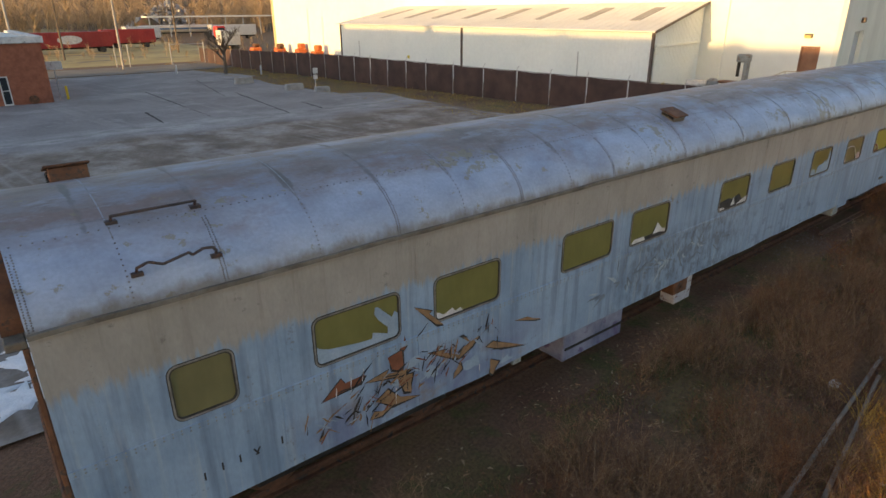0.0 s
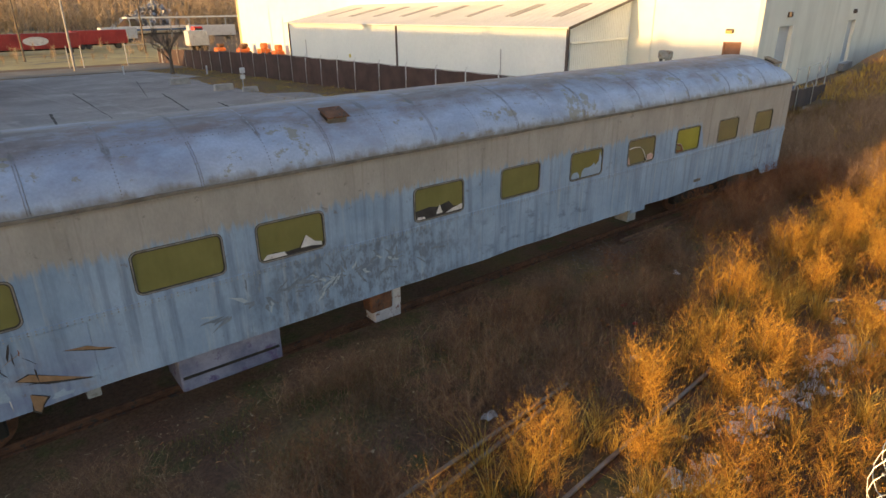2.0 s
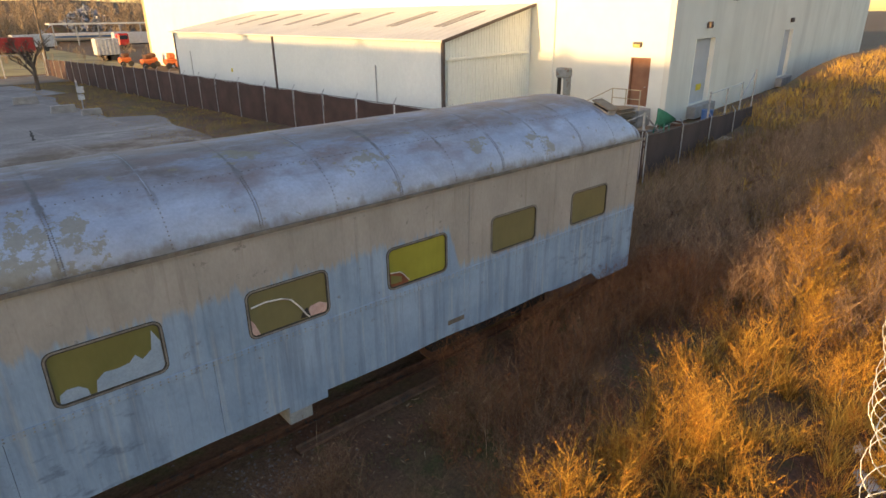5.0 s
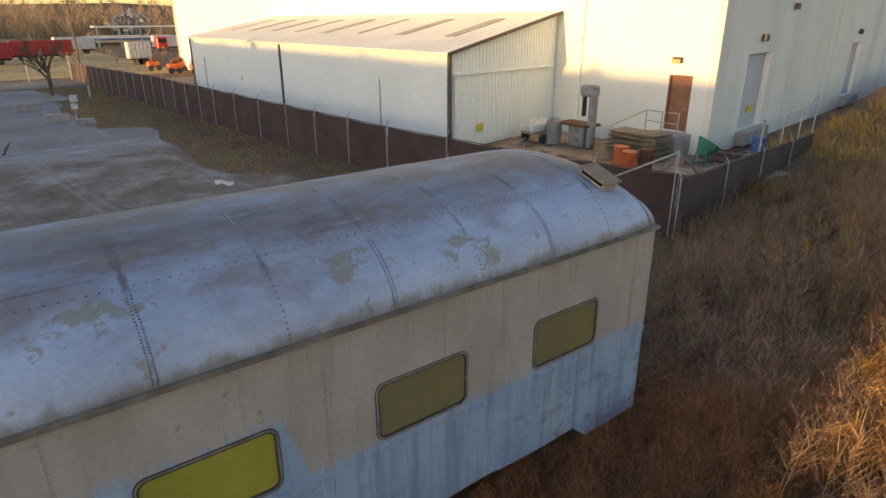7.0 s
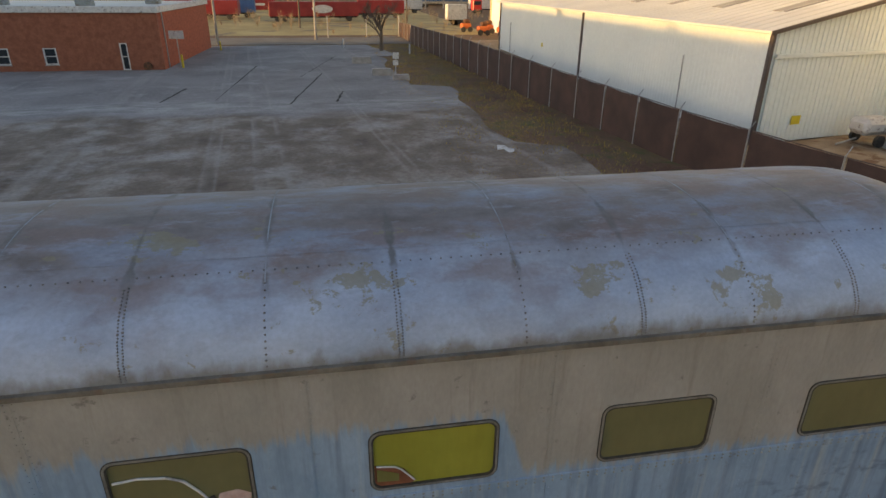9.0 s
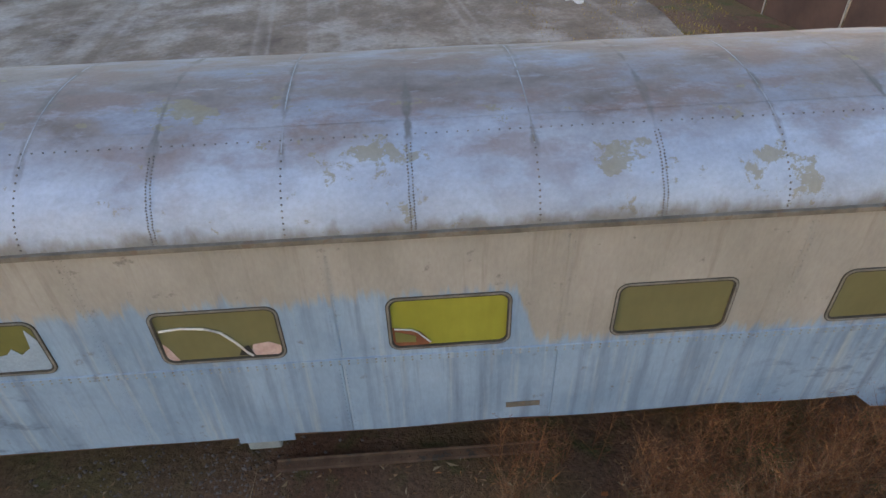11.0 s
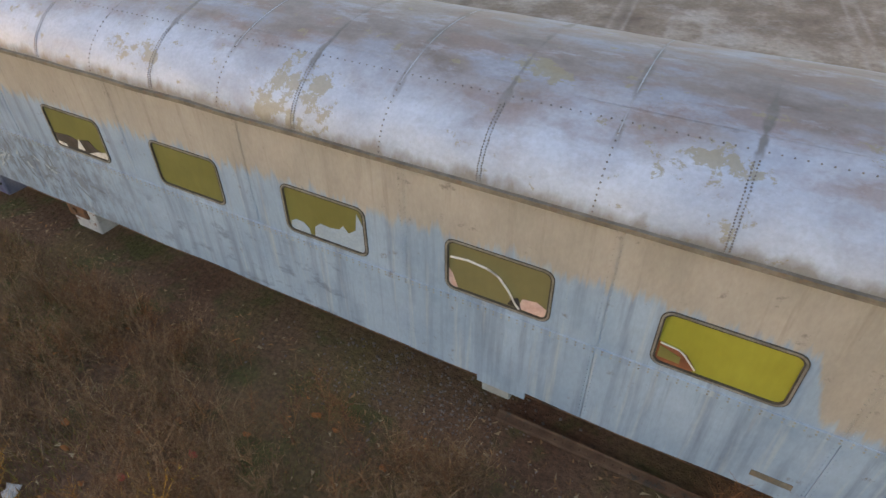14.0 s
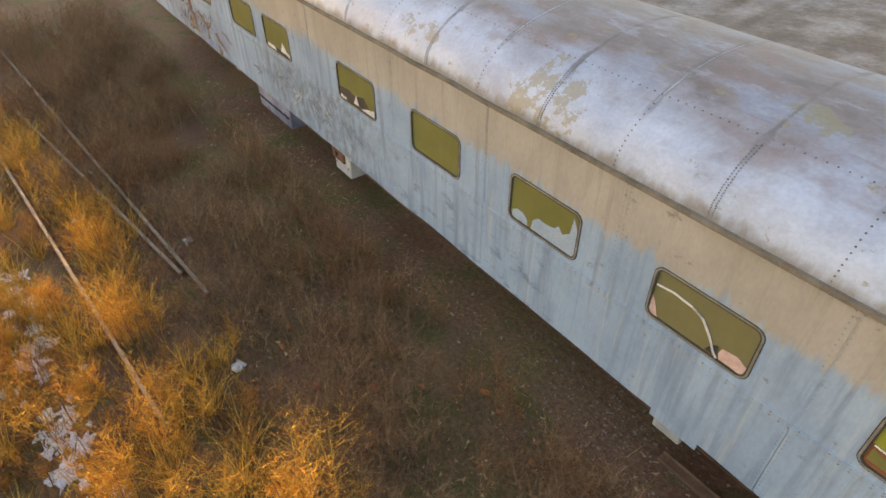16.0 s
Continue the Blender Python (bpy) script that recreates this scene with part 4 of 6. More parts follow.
for k in range(8):
    y = 21.0 + 4.75 * k
    a, b = 0.30, 0.78
    sk = SKEW * (SY1 - y) / (SY1 - SY0)
    p0, p1 = Vector((SX, y + sk * a, SE + 0.09)) + slope * a, Vector((SX, y + sk * b, SE + 0.09)) + slope * b
    part("skylight", Geo().prism([p0, p1, p1 + Vector((0, 0.9, 0)), p0 + Vector((0, 0.9, 0))], (0, 0, 0.04)), M_SKYLIGHT, shed, "dull translucent skylight strip")
for y in (SY0 - 0.02, 37.9, SY1 + 0.02):
    part("corner_trim", Geo().box(SX - 0.10, SX + 0.04, y - 0.10, y + 0.10, G - 0.8, SE + 0.02, 0.01), M_TRIM, shed)
part("eave_gutter", Geo().box(SX - 0.42, SX - 0.30, SY0 - 0.35, SY1 + 0.3, SE - 0.06, SE + 0.06, 0.02), M_CLADROOF, shed)
rake = Geo().prism([(SX - 0.4, SY0 - 0.40, SE - 0.10), (RX, SY0 - 0.40 + SKEW, RZ - 0.04), (RX, SY0 - 0.40 + SKEW, RZ + 0.12), (SX - 0.4, SY0 - 0.40, SE + 0.06)], (0, 0.08, 0))
part("rake_trim", rake, M_TRIM, shed)
for y, z in ((18.5, None), (46.0, 1.0)):
    if z is None:
        part("warning_sign", Geo().prism([(38.5, SY0 + 0.16, 0.35), (39.0, SY0 + 0.25, 0.35), (39.0, SY0 + 0.25, 0.72), (38.5, SY0 + 0.16, 0.72)], (0, -0.02, 0)), M_YELLOW, shed, "small yellow warning sign")
    else:
        part("warning_sign", Geo().box(SX - 0.03, SX - 0.015, y, y + 0.35, z, z + 0.3), M_YELLOW, shed, "small yellow warning sign")
part("wall_pipe", Geo().tube((SX - 0.08, 24.6, G), (SX - 0.08, 24.6, 2.6), 0.03), M_STEEL, shed)
part("wall_pipe", Geo().tube((SX - 0.08, 55.5, G), (SX - 0.08, 55.5, 2.4), 0.03), M_STEEL, shed)

# ---- tall building ----
BX, BY, BZ = 45.4, 10.5, 12.0
tall = thing("tall_building", (60, 50, G), "tall cream warehouse with stained plain walls", "building")
SOUTH = pose(BX, BY, 0, 0, 0, 8.5) @ pose(-BX, -BY, 0)      # the south wall runs back at a slight angle
for y0, y1, z0, z1 in ((12.75, 98, G - 0.9, BZ), (11.68, 12.75, 3.02, BZ), (BY + 0.302, 11.68, G - 0.2, BZ), (11.68, 12.75, G - 0.2, 0.55)):
    part("west_wall", Geo().box(BX, BX + 0.3, y0, y1, z0, z1), M_BIG, tall)
for x0, x1, z0, z1 in ((BX, 48.9, G - 0.2, BZ), (48.9, 52.2, 3.95, BZ), (52.2, 68.9, G - 0.2, BZ), (68.9, 72.0, 3.95, BZ), (72.0, 112, G - 0.2, BZ), (48.9, 52.2, G - 0.2, 0.3), (68.9, 72.0, G - 0.2, 0.3)):
    part("south_wall", Geo().box(x0, x1, BY, BY + 0.3, z0, z1, 0, SOUTH), M_BIG_S, tall)
part("flat_roof", Geo().prism([(BX, BY, BZ), (111.2, BY + 9.84, BZ), (111.2, 98, BZ), (BX, 98, BZ)], (0, 0, 0.3)), M_CLADROOF, tall)
part("east_wall", Geo().box(110.6, 110.9, BY + 10.3, 98, G - 0.2, BZ), M_BIG, tall)
part("north_wall", Geo().box(BX + 0.302, 110.59, 97.7, 98, G - 0.2, BZ), M_BIG, tall)
part("corner_strip", Geo().box(BX - 0.06, BX, 97.2, 98, G, BZ), grained("tan_corner_strip", (0.45, 0.36, 0.2), (0.55, 0.45, 0.27), 0.5, 0.7), tall)
door = part("door", Geo().box(BX + 0.1, BX + 0.16, 11.70, 12.73, 0.56, 3.0, 0.01), M_DOOR, tall, "brown steel door")
part("door_frame", Geo().box(BX - 0.03, BX + 0.2, 11.62, 11.70, 0.56, 3.02).box(BX - 0.03, BX + 0.2, 12.73, 12.81, 0.56, 3.02).box(BX - 0.03, BX + 0.2, 11.62, 12.81, 3.021, 3.1), M_DOOR, door)
part("door_handle", Geo().box(BX + 0.03, BX + 0.1, 11.82, 11.9, 1.55, 1.6, 0.01), M_STEEL, door)
for x0, x1 in ((48.9, 52.2), (68.9, 72.0)):
    d = part("dock_door", Geo().box(x0 + 0.02, x1 - 0.02, BY + 0.25, BY + 0.29, 0.3, 3.93, 0, SOUTH), grained("blue_grey_door", (0.42, 0.46, 0.50), (0.52, 0.55, 0.58), 0.8, 0.6), tall, "pale blue-grey recessed door")
    for fx in (x0, x1 - 0.06):
        part("door_frame", Geo().box(fx, fx + 0.06, BY - 0.02, BY + 0.249, 0.3, 3.95, 0, SOUTH), M_BIG, d)
    part("threshold", Geo().box(x0 - 0.1, x1 + 0.1, BY - 0.5, BY - 0.01, G, 0.28, 0.02, SOUTH), M_CONC, d)
    lampb = part("wall_lamp", Geo().box((x0 + x1) / 2 - 0.2, (x0 + x1) / 2 + 0.2, BY - 0.25, BY - 0.005, 4.5, 4.85, 0.04, SOUTH), M_TRIM, tall, "dark wall lamp")
    part("lens", Geo().box((x0 + x1) / 2 - 0.15, (x0 + x1) / 2 + 0.15, BY - 0.262, BY - 0.252, 4.55, 4.7, 0, SOUTH), M_GLASS, lampb)
lampb = part("wall_lamp", Geo().box(BX - 0.22, BX - 0.005, 12.2, 12.7, 3.62, 3.9, 0.04), M_TRIM, tall, "small wall lamp above the door")
part("lens", Geo().box(BX - 0.235, BX - 0.222, 12.24, 12.66, 3.64, 3.8), grained("amber_lens", (0.5, 0.4, 0.1), (0.6, 0.5, 0.2), 5, 0.3), lampb)
part("warning_sign", Geo().box(50.6, 51.4, BY + 0.21, BY + 0.24, 1.0, 1.35, 0, SOUTH), M_YELLOW, tall, "small yellow warning sign")
part("roof_drain", Geo().box(54.5, 55.0, BY - 0.2, BY - 0.005, 6.0, 6.3, 0.02, SOUTH), M_TRIM, tall)
part("downpipe", Geo().tube((BX - 0.1, 18.2, G), (BX - 0.1, 18.2, BZ), 0.07, n=8), M_BIG, tall)

# landing and railing at the brown door
landing = thing("door_landing", (44.7, 12.2, G), "raised concrete landing with tan pipe railing at a door", "landing")
part("slab", Geo().box(44.2, BX - 0.005, 11.3, 13.1, G, 0.5, 0.02), M_CONC, landing)
M_PIPE = grained("tan_pipe", (0.45, 0.38, 0.24), (0.55, 0.47, 0.32), 3, 0.6)
for y in (11.35, 12.2, 13.05):
    part("post", Geo().tube((44.25, y, 0.5), (44.25, y, 1.55), 0.03), M_PIPE, landing)
for z in (1.05, 1.53):
    part("railing", Geo().tube((44.25, 11.35, z), (44.25, 13.05, z), 0.026), M_PIPE, landing)
part("stair_railing", Geo().tube((44.25, 13.05, 1.53), (44.25, 15.0, 0.55), 0.026).tube((44.25, 15.0, 0.55), (44.25, 15.0, G), 0.026), M_PIPE, landing)
for k in range(5):
    part("tread", Geo().box(44.3, BX - 0.05, 13.12 + 0.3 * k, 13.41 + 0.3 * k, G, 0.34 - 0.17 * k + 0.0, 0.01), M_CONC, landing)

# ---- fences with brown screen ----
FENCE_A = [(29.3, 88.0), (29.7, 70.0), (30.4, 52.0), (31.2, 36.0), (31.8, 26.0), (32.3, 17.0), (33.2, 10.0), (34.4, 5.0)]
FENCE_B = [(34.4, 5.0), (42.5, 6.6), (51.4, 8.4)]


def top_a(x, y):
    return 1.43 - 0.022 * max(0.0, y - 52)


def top_b(x, y):
    return 1.28 - 0.058 * (x - 34.4)


def fence_run(name, line, top, label, spacing=2.9):
    ob = thing(name, (*line[0], G), label, "fence")
    for (ax, ay), (bx, by) in zip(line, line[1:]):
        a, b = Vector((ax, ay, 0)), Vector((bx, by, 0))
        n = max(1, round((b - a).length / spacing))
        side = Vector((-(b - a).y, (b - a).x, 0)).normalized()
        for k in range(n):
            p, q = a + (b - a) * (k / n), a + (b - a) * ((k + 1) / n)
            t0, t1 = (top(v.x, v.y) + 0.05 * noise.noise((v.x, v.y, 1.0)) for v in (p, q))
            mid = (p + q) / 2 + side * (0.05 * noise.noise((p.x * 3, p.y * 3, 4.0)))
            d = (q - p).normalized() * 0.04
            v = []
            for w, t in ((p + d, t0), (mid, (t0 + t1) / 2 - 0.03), (q - d, t1)):
                v += [(w.x - side.x * 0.01, w.y - side.y * 0.01, lot_z(w.y) - 0.1), (w.x - side.x * 0.01, w.y - side.y * 0.01, t), (w.x + side.x * 0.01, w.y + side.y * 0.01, lot_z(w.y) - 0.1), (w.x + side.x * 0.01, w.y + side.y * 0.01, t)]
            part("screen_panel", Geo().add(v, [(0, 4, 5, 1), (4, 8, 9, 5), (2, 3, 7, 6), (6, 7, 11, 10), (1, 5, 7, 3), (5, 9, 11, 7), (0, 1, 3, 2), (8, 10, 11, 9)]), M_MESH, ob)
            post = part("post", Geo().tube((p.x - side.x * 0.06, p.y - side.y * 0.06, lot_z(p.y) - 0.1), (p.x - side.x * 0.06 + 0.03 * noise.noise((p.x, p.y, 9)), p.y - side.y * 0.06, t0 + 0.08), 0.026, n=8), M_STEEL, ob)
            part("barb_arm", Geo().tube((p.x - side.x * 0.06, p.y - side.y * 0.06, t0 + 0.08), (p.x + side.x * 0.12, p.y + side.y * 0.12, t0 + 0.32), 0.016, n=5), M_STEEL, post)
            part("top_rail", Geo().tube((p.x, p.y, t0 + 0.02), (q.x, q.y, t1 + 0.02), 0.02, n=6), M_TRIM, ob)
    return ob


fence_run("screen_fence", FENCE_A, top_a, "chain-link fence with brown privacy screen and steel posts")
fb = fence_run("screen_fence", FENCE_B, top_b, "brown-screened fence closing the machine yard", 4.2)
for (x, y), h in (((34.4, 5.0), 2.1), ((51.4, 8.4), 2.35), ((42.5, 6.6), 2.0), ((45.5, 7.2), 1.9), ((48.5, 7.8), 1.9)):
    part("tall_post", Geo().tube((x, y + 0.12, G), (x, y + 0.12, h), 0.045, n=8), M_STEEL, fb)
part("brace_bar", Geo().tube((51.4, 8.52, 2.3), (48.9, 8.0, 1.2), 0.03), M_STEEL, fb)
part("brace_bar", Geo().tube((34.4, 5.12, 2.05), (33.5, 8.5, 0.2), 0.03), M_STEEL, fb)
part("brace_bar", Geo().tube((34.4, 5.12, 2.05), (37.5, 5.9, 0.6), 0.03), M_STEEL, fb)
part("gate_rail", Geo().tube((42.5, 6.72, 1.9), (48.5, 7.92, 1.85), 0.025), M_STEEL, fb)

# ---- machine yard ----
saw = thing("band_saw", (42.7, 15.4, G), "old grey metalworking band saw on a bench", "machine")
part("column", Geo().box(42.45, 42.85, 14.8, 15.1, G, 2.1, 0.05), M_GREYM, saw)
part("upper_head", Geo().box(42.4, 42.9, 14.75, 15.65, 2.05, 2.6, 0.1), M_GREYM, saw)
part("blade_guard", Geo().box(42.6, 42.8, 15.45, 15.6, 1.1, 2.05, 0.02), M_DARK, saw)
part("table", Geo().box(42.2, 43.3, 14.9, 16.8, 0.62, 0.75, 0.02), M_RUST, saw)
part("base", Geo().box(42.4, 43.0, 15.2, 16.2, G, 0.6, 0.04), M_GREYM, saw)
tank = thing("trailer_compressor", (41.6, 17.9, G), "small white wheeled compressor trailer", "machine")
part("housing", Geo().box(41.0, 42.5, 17.3, 18.4, 0.05, 0.75, 0.2), M_WHITE, tank)
for y in (17.15, 18.42):
    part("wheel", Geo().tube((41.7, y, G + 0.25), (41.7, y + 0.14, G + 0.25), 0.25, n=18), M_RUBBER, tank)
part("drawbar", Geo().tube((41.1, 17.8, G + 0.3), (40.0, 17.6, G + 0.12), 0.04), M_STEEL, tank)
drum = thing("grey_tank", (42.2, 16.9, G), "upright grey steel tank", "tank")
part("shell", Geo().tube((42.2, 16.95, G), (42.2, 16.95, 0.75), 0.38, n=20), M_GREYM, drum, smooth=False)
part("dome_top", Geo().dome((42.2, 16.95, 0.75), 0.38, 0.15, n=20), M_GREYM, drum)
stack = thing("board_stack", (43.2, 12.5, G), "pile of warped weathered plywood sheets", "boards")
for k in range(14):
    dx, dy = rnd.uniform(-0.12, 0.12), rnd.uniform(-0.15, 0.15)
    bend = rnd.uniform(0.0, 0.06)
    z = G + 0.12 + 0.075 * k
    pts = []
    for j in range(9):
        u = j / 8
        pts.append((42.3 + dx, 11.2 + dy + 2.5 * u, z + bend * math.sin(6.0 * u + k)))
    g = Geo().prism(pts + [(p[0], p[1], p[2] + 0.035) for p in pts[::-1]], (1.35, 0, 0))
    part("board", g, M_WOOD, stack)
for x, y, m, lab in ((40.6, 11.6, M_ORANGE, "faded orange steel drum"), (40.0, 10.7, M_ORANGE, "faded orange steel drum"), (41.0, 10.6, M_RUST, "rusty steel drum"), (47.2, 9.0, M_BLUE, "blue steel drum")):
    d = thing("oil_drum", (x, y, G), lab + " in the yard", "drum", "drums in the yard")
    part("barrel", Geo().tube((x, y, G), (x, y, G + 0.86), 0.29, n=20), m, d)
    for z in (0.28, 0.57, 0.85):
        part("hoop", Geo().tube((x, y, G + z), (x, y, G + z + 0.03), 0.305, n=20), m, d)
hop = thing("green_hopper", (44.6, 10.2, G), "green conical steel hopper on legs", "hopper")
part("cone", Geo().tube((43.6, 9.7, 0.0), (43.9, 9.5, 0.55), 0.2, 0.55, 18), M_GREEN, hop)
for a in range(4):
    part("leg", Geo().tube((43.7 + 0.4 * math.cos(a * 1.571 + 0.8), 9.6 + 0.4 * math.sin(a * 1.571 + 0.8), G), (43.75 + 0.3 * math.cos(a * 1.571 + 0.8), 9.6 + 0.3 * math.sin(a * 1.571 + 0.8), 0.3), 0.035), M_GREEN, hop)
for k in range(26):
    x, y = rnd.uniform(38.5, 50), rnd.uniform(7.9, 10.2)
    a, l = rnd.uniform(0, 180), rnd.uniform(0.5, 1.8)
    m = pose(x, y, G + 0.06 + 0.03 * (k % 5), rnd.uniform(-6, 6), rnd.uniform(-8, 8), a)
    solid("scrap_bar", Geo().box(-l / 2, l / 2, -0.05, 0.05, -0.04, 0.04, 0.01, m), rnd.choice((M_RUST, M_RUST, M_WOOD, M_GREYM)), "scrap steel bar lying in the yard", "scrap", group="scrap in the yard")

# ---- brick building ----
brick_house = thing("brick_building", (0, 50, G), "low red brick building with white roof edge", "building")
BRX, BRY, BRZ, BRG = 5.95, 50.2, 3.44, -1.4
BW = [(-13.59, -12.61, -0.4, 0.85), (-10.01, -8.97, -0.4, 0.85), (-6.32, -5.34, -0.4, 0.85), (-2.86, -1.91, -0.4, 0.85), (2.79, 3.37, -0.88, 1.19)]
g = Geo()
x = -40.0
for a, b, z0, z1 in BW:
    g.box(x, a, BRY, BRY + 0.3, BRG, BRZ).box(a, b, BRY, BRY + 0.3, BRG, z0).box(a, b, BRY, BRY + 0.3, z1, BRZ)
    x = b
g.box(x, BRX, BRY, BRY + 0.3, BRG, BRZ)
part("wall", g, M_MORTAR, brick_house, "red brick wall")
part("side_wall", Geo().box(BRX - 0.3, BRX, BRY + 0.302, 72, BRG, BRZ), M_BRICK, brick_house, "red brick wall")
part("roof_edge", Geo().box(-40.2, BRX + 0.2, BRY - 0.2, BRY + 0.5, BRZ, BRZ + 0.48, 0.03).box(BRX - 0.5, BRX + 0.2, BRY + 0.501, 72.2, BRZ, BRZ + 0.48, 0.03), M_WHITE, brick_house, "white metal roof edge")
part("roof", Geo().box(-40, BRX - 0.501, BRY + 0.501, 72, BRZ + 0.05, BRZ + 0.3), M_CLADROOF, brick_house)
for x, y in ((-9, 57), (-1.5, 55), (2.5, 61)):
    part("roof_unit", Geo().box(x, x + 1.2, y, y + 1.2, BRZ + 0.3, BRZ + 1.2, 0.05), M_GREYM, brick_house)
for a, b, z0, z1 in BW:
    w = part("window", Geo().box(a, a + 0.08, BRY - 0.03, BRY + 0.1, z0, z1).box(b - 0.08, b, BRY - 0.03, BRY + 0.1, z0, z1).box(a + 0.081, b - 0.081, BRY - 0.03, BRY + 0.1, z0, z0 + 0.08).box(a + 0.081, b - 0.081, BRY - 0.03, BRY + 0.1, z1 - 0.08, z1)
             .box(a + 0.081, b - 0.081, BRY - 0.02, BRY + 0.1, (z0 + z1) / 2 - 0.03, (z0 + z1) / 2 + 0.03), M_WHITE, brick_house, "white-framed sash window")
    part("pane", Geo().box(a + 0.05, b - 0.05, BRY + 0.11, BRY + 0.13, z0 + 0.05, z1 - 0.05), M_GLASS, w)
    part("sill", Geo().box(a - 0.06, b + 0.06, BRY - 0.09, BRY - 0.031, z0 - 0.07, z0), M_CONC, w)
part("corner_pipe", Geo().tube((BRX + 0.05, BRY + 1.5, BRG), (BRX + 0.05, BRY + 1.5, BRZ), 0.05), M_STEEL, brick_house)
part("hose_reel", Geo().tube((4.7, BRY - 0.18, -0.6), (4.7, BRY - 0.01, -0.6), 0.33, n=16), M_RUST, brick_house)
for x, y, h, m, lab in ((7.1, 51.5, 1.0, M_YELLOW, "yellow steel bollard by the brick corner"), (7.6, 68.0, 0.9, M_YELLOW, "yellow steel bollard at the lot"), (20.9, 70.5, 0.9, M_WHITE, "pale bollard at the lot's edge"), (27.6, 62, 0.9, M_WHITE, "pale bollard on the grass strip")):
    z = lot_z(y)
    b = thing("bollard", (x, y, z), lab, "bollard", "bollards round the lot")
    part("post", Geo().tube((x, y, z - 0.1), (x, y, z + h), 0.09, n=12), m, b)
    part("cap", Geo().dome((x, y, z + h), 0.09, 0.05, n=12), m, b)
board = thing("notice_board", (6.6, 52.5, -1.0), "white notice board on the brick corner", "sign")
part("panel", Geo().box(6.1, 7.3, 52.48, 52.52, 1.3, 1.95, 0.01), M_WHITE, board)
part("bracket", Geo().tube((6.7, 52.5, -1.0), (6.7, 52.5, 1.3), 0.04), M_STEEL, board)

# signs and blocks at the end of the lot
for x, y, s in ((22.1, 53.0, 1.0), (23.2, 44.4, 0.9), (24.4, 41.6, 0.7)):
    z = lot_z(y) - 0.03
    blk = Geo().prism([(x - 0.9 * s, y - 0.3, z), (x + 0.9 * s, y - 0.3, z), (x + 0.8 * s, y - 0.3, z + 0.6 * s), (x - 0.8 * s, y - 0.3, z + 0.6 * s)], (0, 0.55, 0))
    solid("concrete_block", blk, M_CONC, "grey concrete barrier block on the lot", "barrier", group="barriers on the lot")
sp = thing("sign_post", (24.0, 42.0, lot_z(42)), "leaning post with two small white signs", "sign")
part("post", Geo().tube((24.0, 42.0, lot_z(42) - 0.1), (24.1, 42.0, 1.1), 0.04), M_STEEL, sp)
part("sign_plate", Geo().box(23.85, 24.3, 41.93, 41.95, 0.65, 1.1, 0.005), M_WHITE, sp)
part("sign_plate", Geo().box(23.85, 24.25, 41.93, 41.95, 0.2, 0.55, 0.005), M_WHITE, sp)
for a, b, w in (((16.9, 32.0), (18.6, 46.0), 0.18), ((19.6, 32.5), (20.0, 36.5), 0.22), ((12.5, 34), (13.0, 52), 0.12), ((9.5, 33.5), (9.8, 39), 0.2), ((19.8, 60), (17.0, 44), 0.1)):
    u = Vector((b[1] - a[1], a[0] - b[0], 0)).normalized() * w / 2
    pts = []
    for s in (1, -1):
        for k in range(13)[::s]:
            t = k / 12
            pts.append((a[0] + (b[0] - a[0]) * t + s * u.x * (0.6 + noise.noise((t * 9, s, a[0]))), a[1] + (b[1] - a[1]) * t, lot_z(a[1] + (b[1] - a[1]) * t) + 0.004))
    solid("crack_fill", Geo().prism(pts, (0, 0, 0.004)), M_DARK, "dark tar-filled crack in the asphalt", "crack", "structure")
solid("white_sheet", Geo().prism([(25.9 + u, 19.6 + w, lot_z(19.6 + w) + 0.004) for u, w in ((0, 0), (0.3, 0.1), (0.35, -0.5), (0.6, -0.45), (0.75, 0.1), (0.55, 0.3), (0.5, 0.75), (0.2, 0.8), (0.1, 0.35))], (0, 0, 0.008)), M_WHITE, "torn white sheet flat on the lot", "scrap")

GF = G - 0.9
solid("ground_field", Geo().box(-120, 44, 85.1, 330, GF - 0.5, GF - 0.02), grained("golden_field", (0.34, 0.25, 0.09), (0.50, 0.39, 0.16), 0.12, 0.95, fine=1.5, relief=0.3, third=(0.20, 0.15, 0.09)), "dry golden field and bare earth beyond the road", "field", "structure")

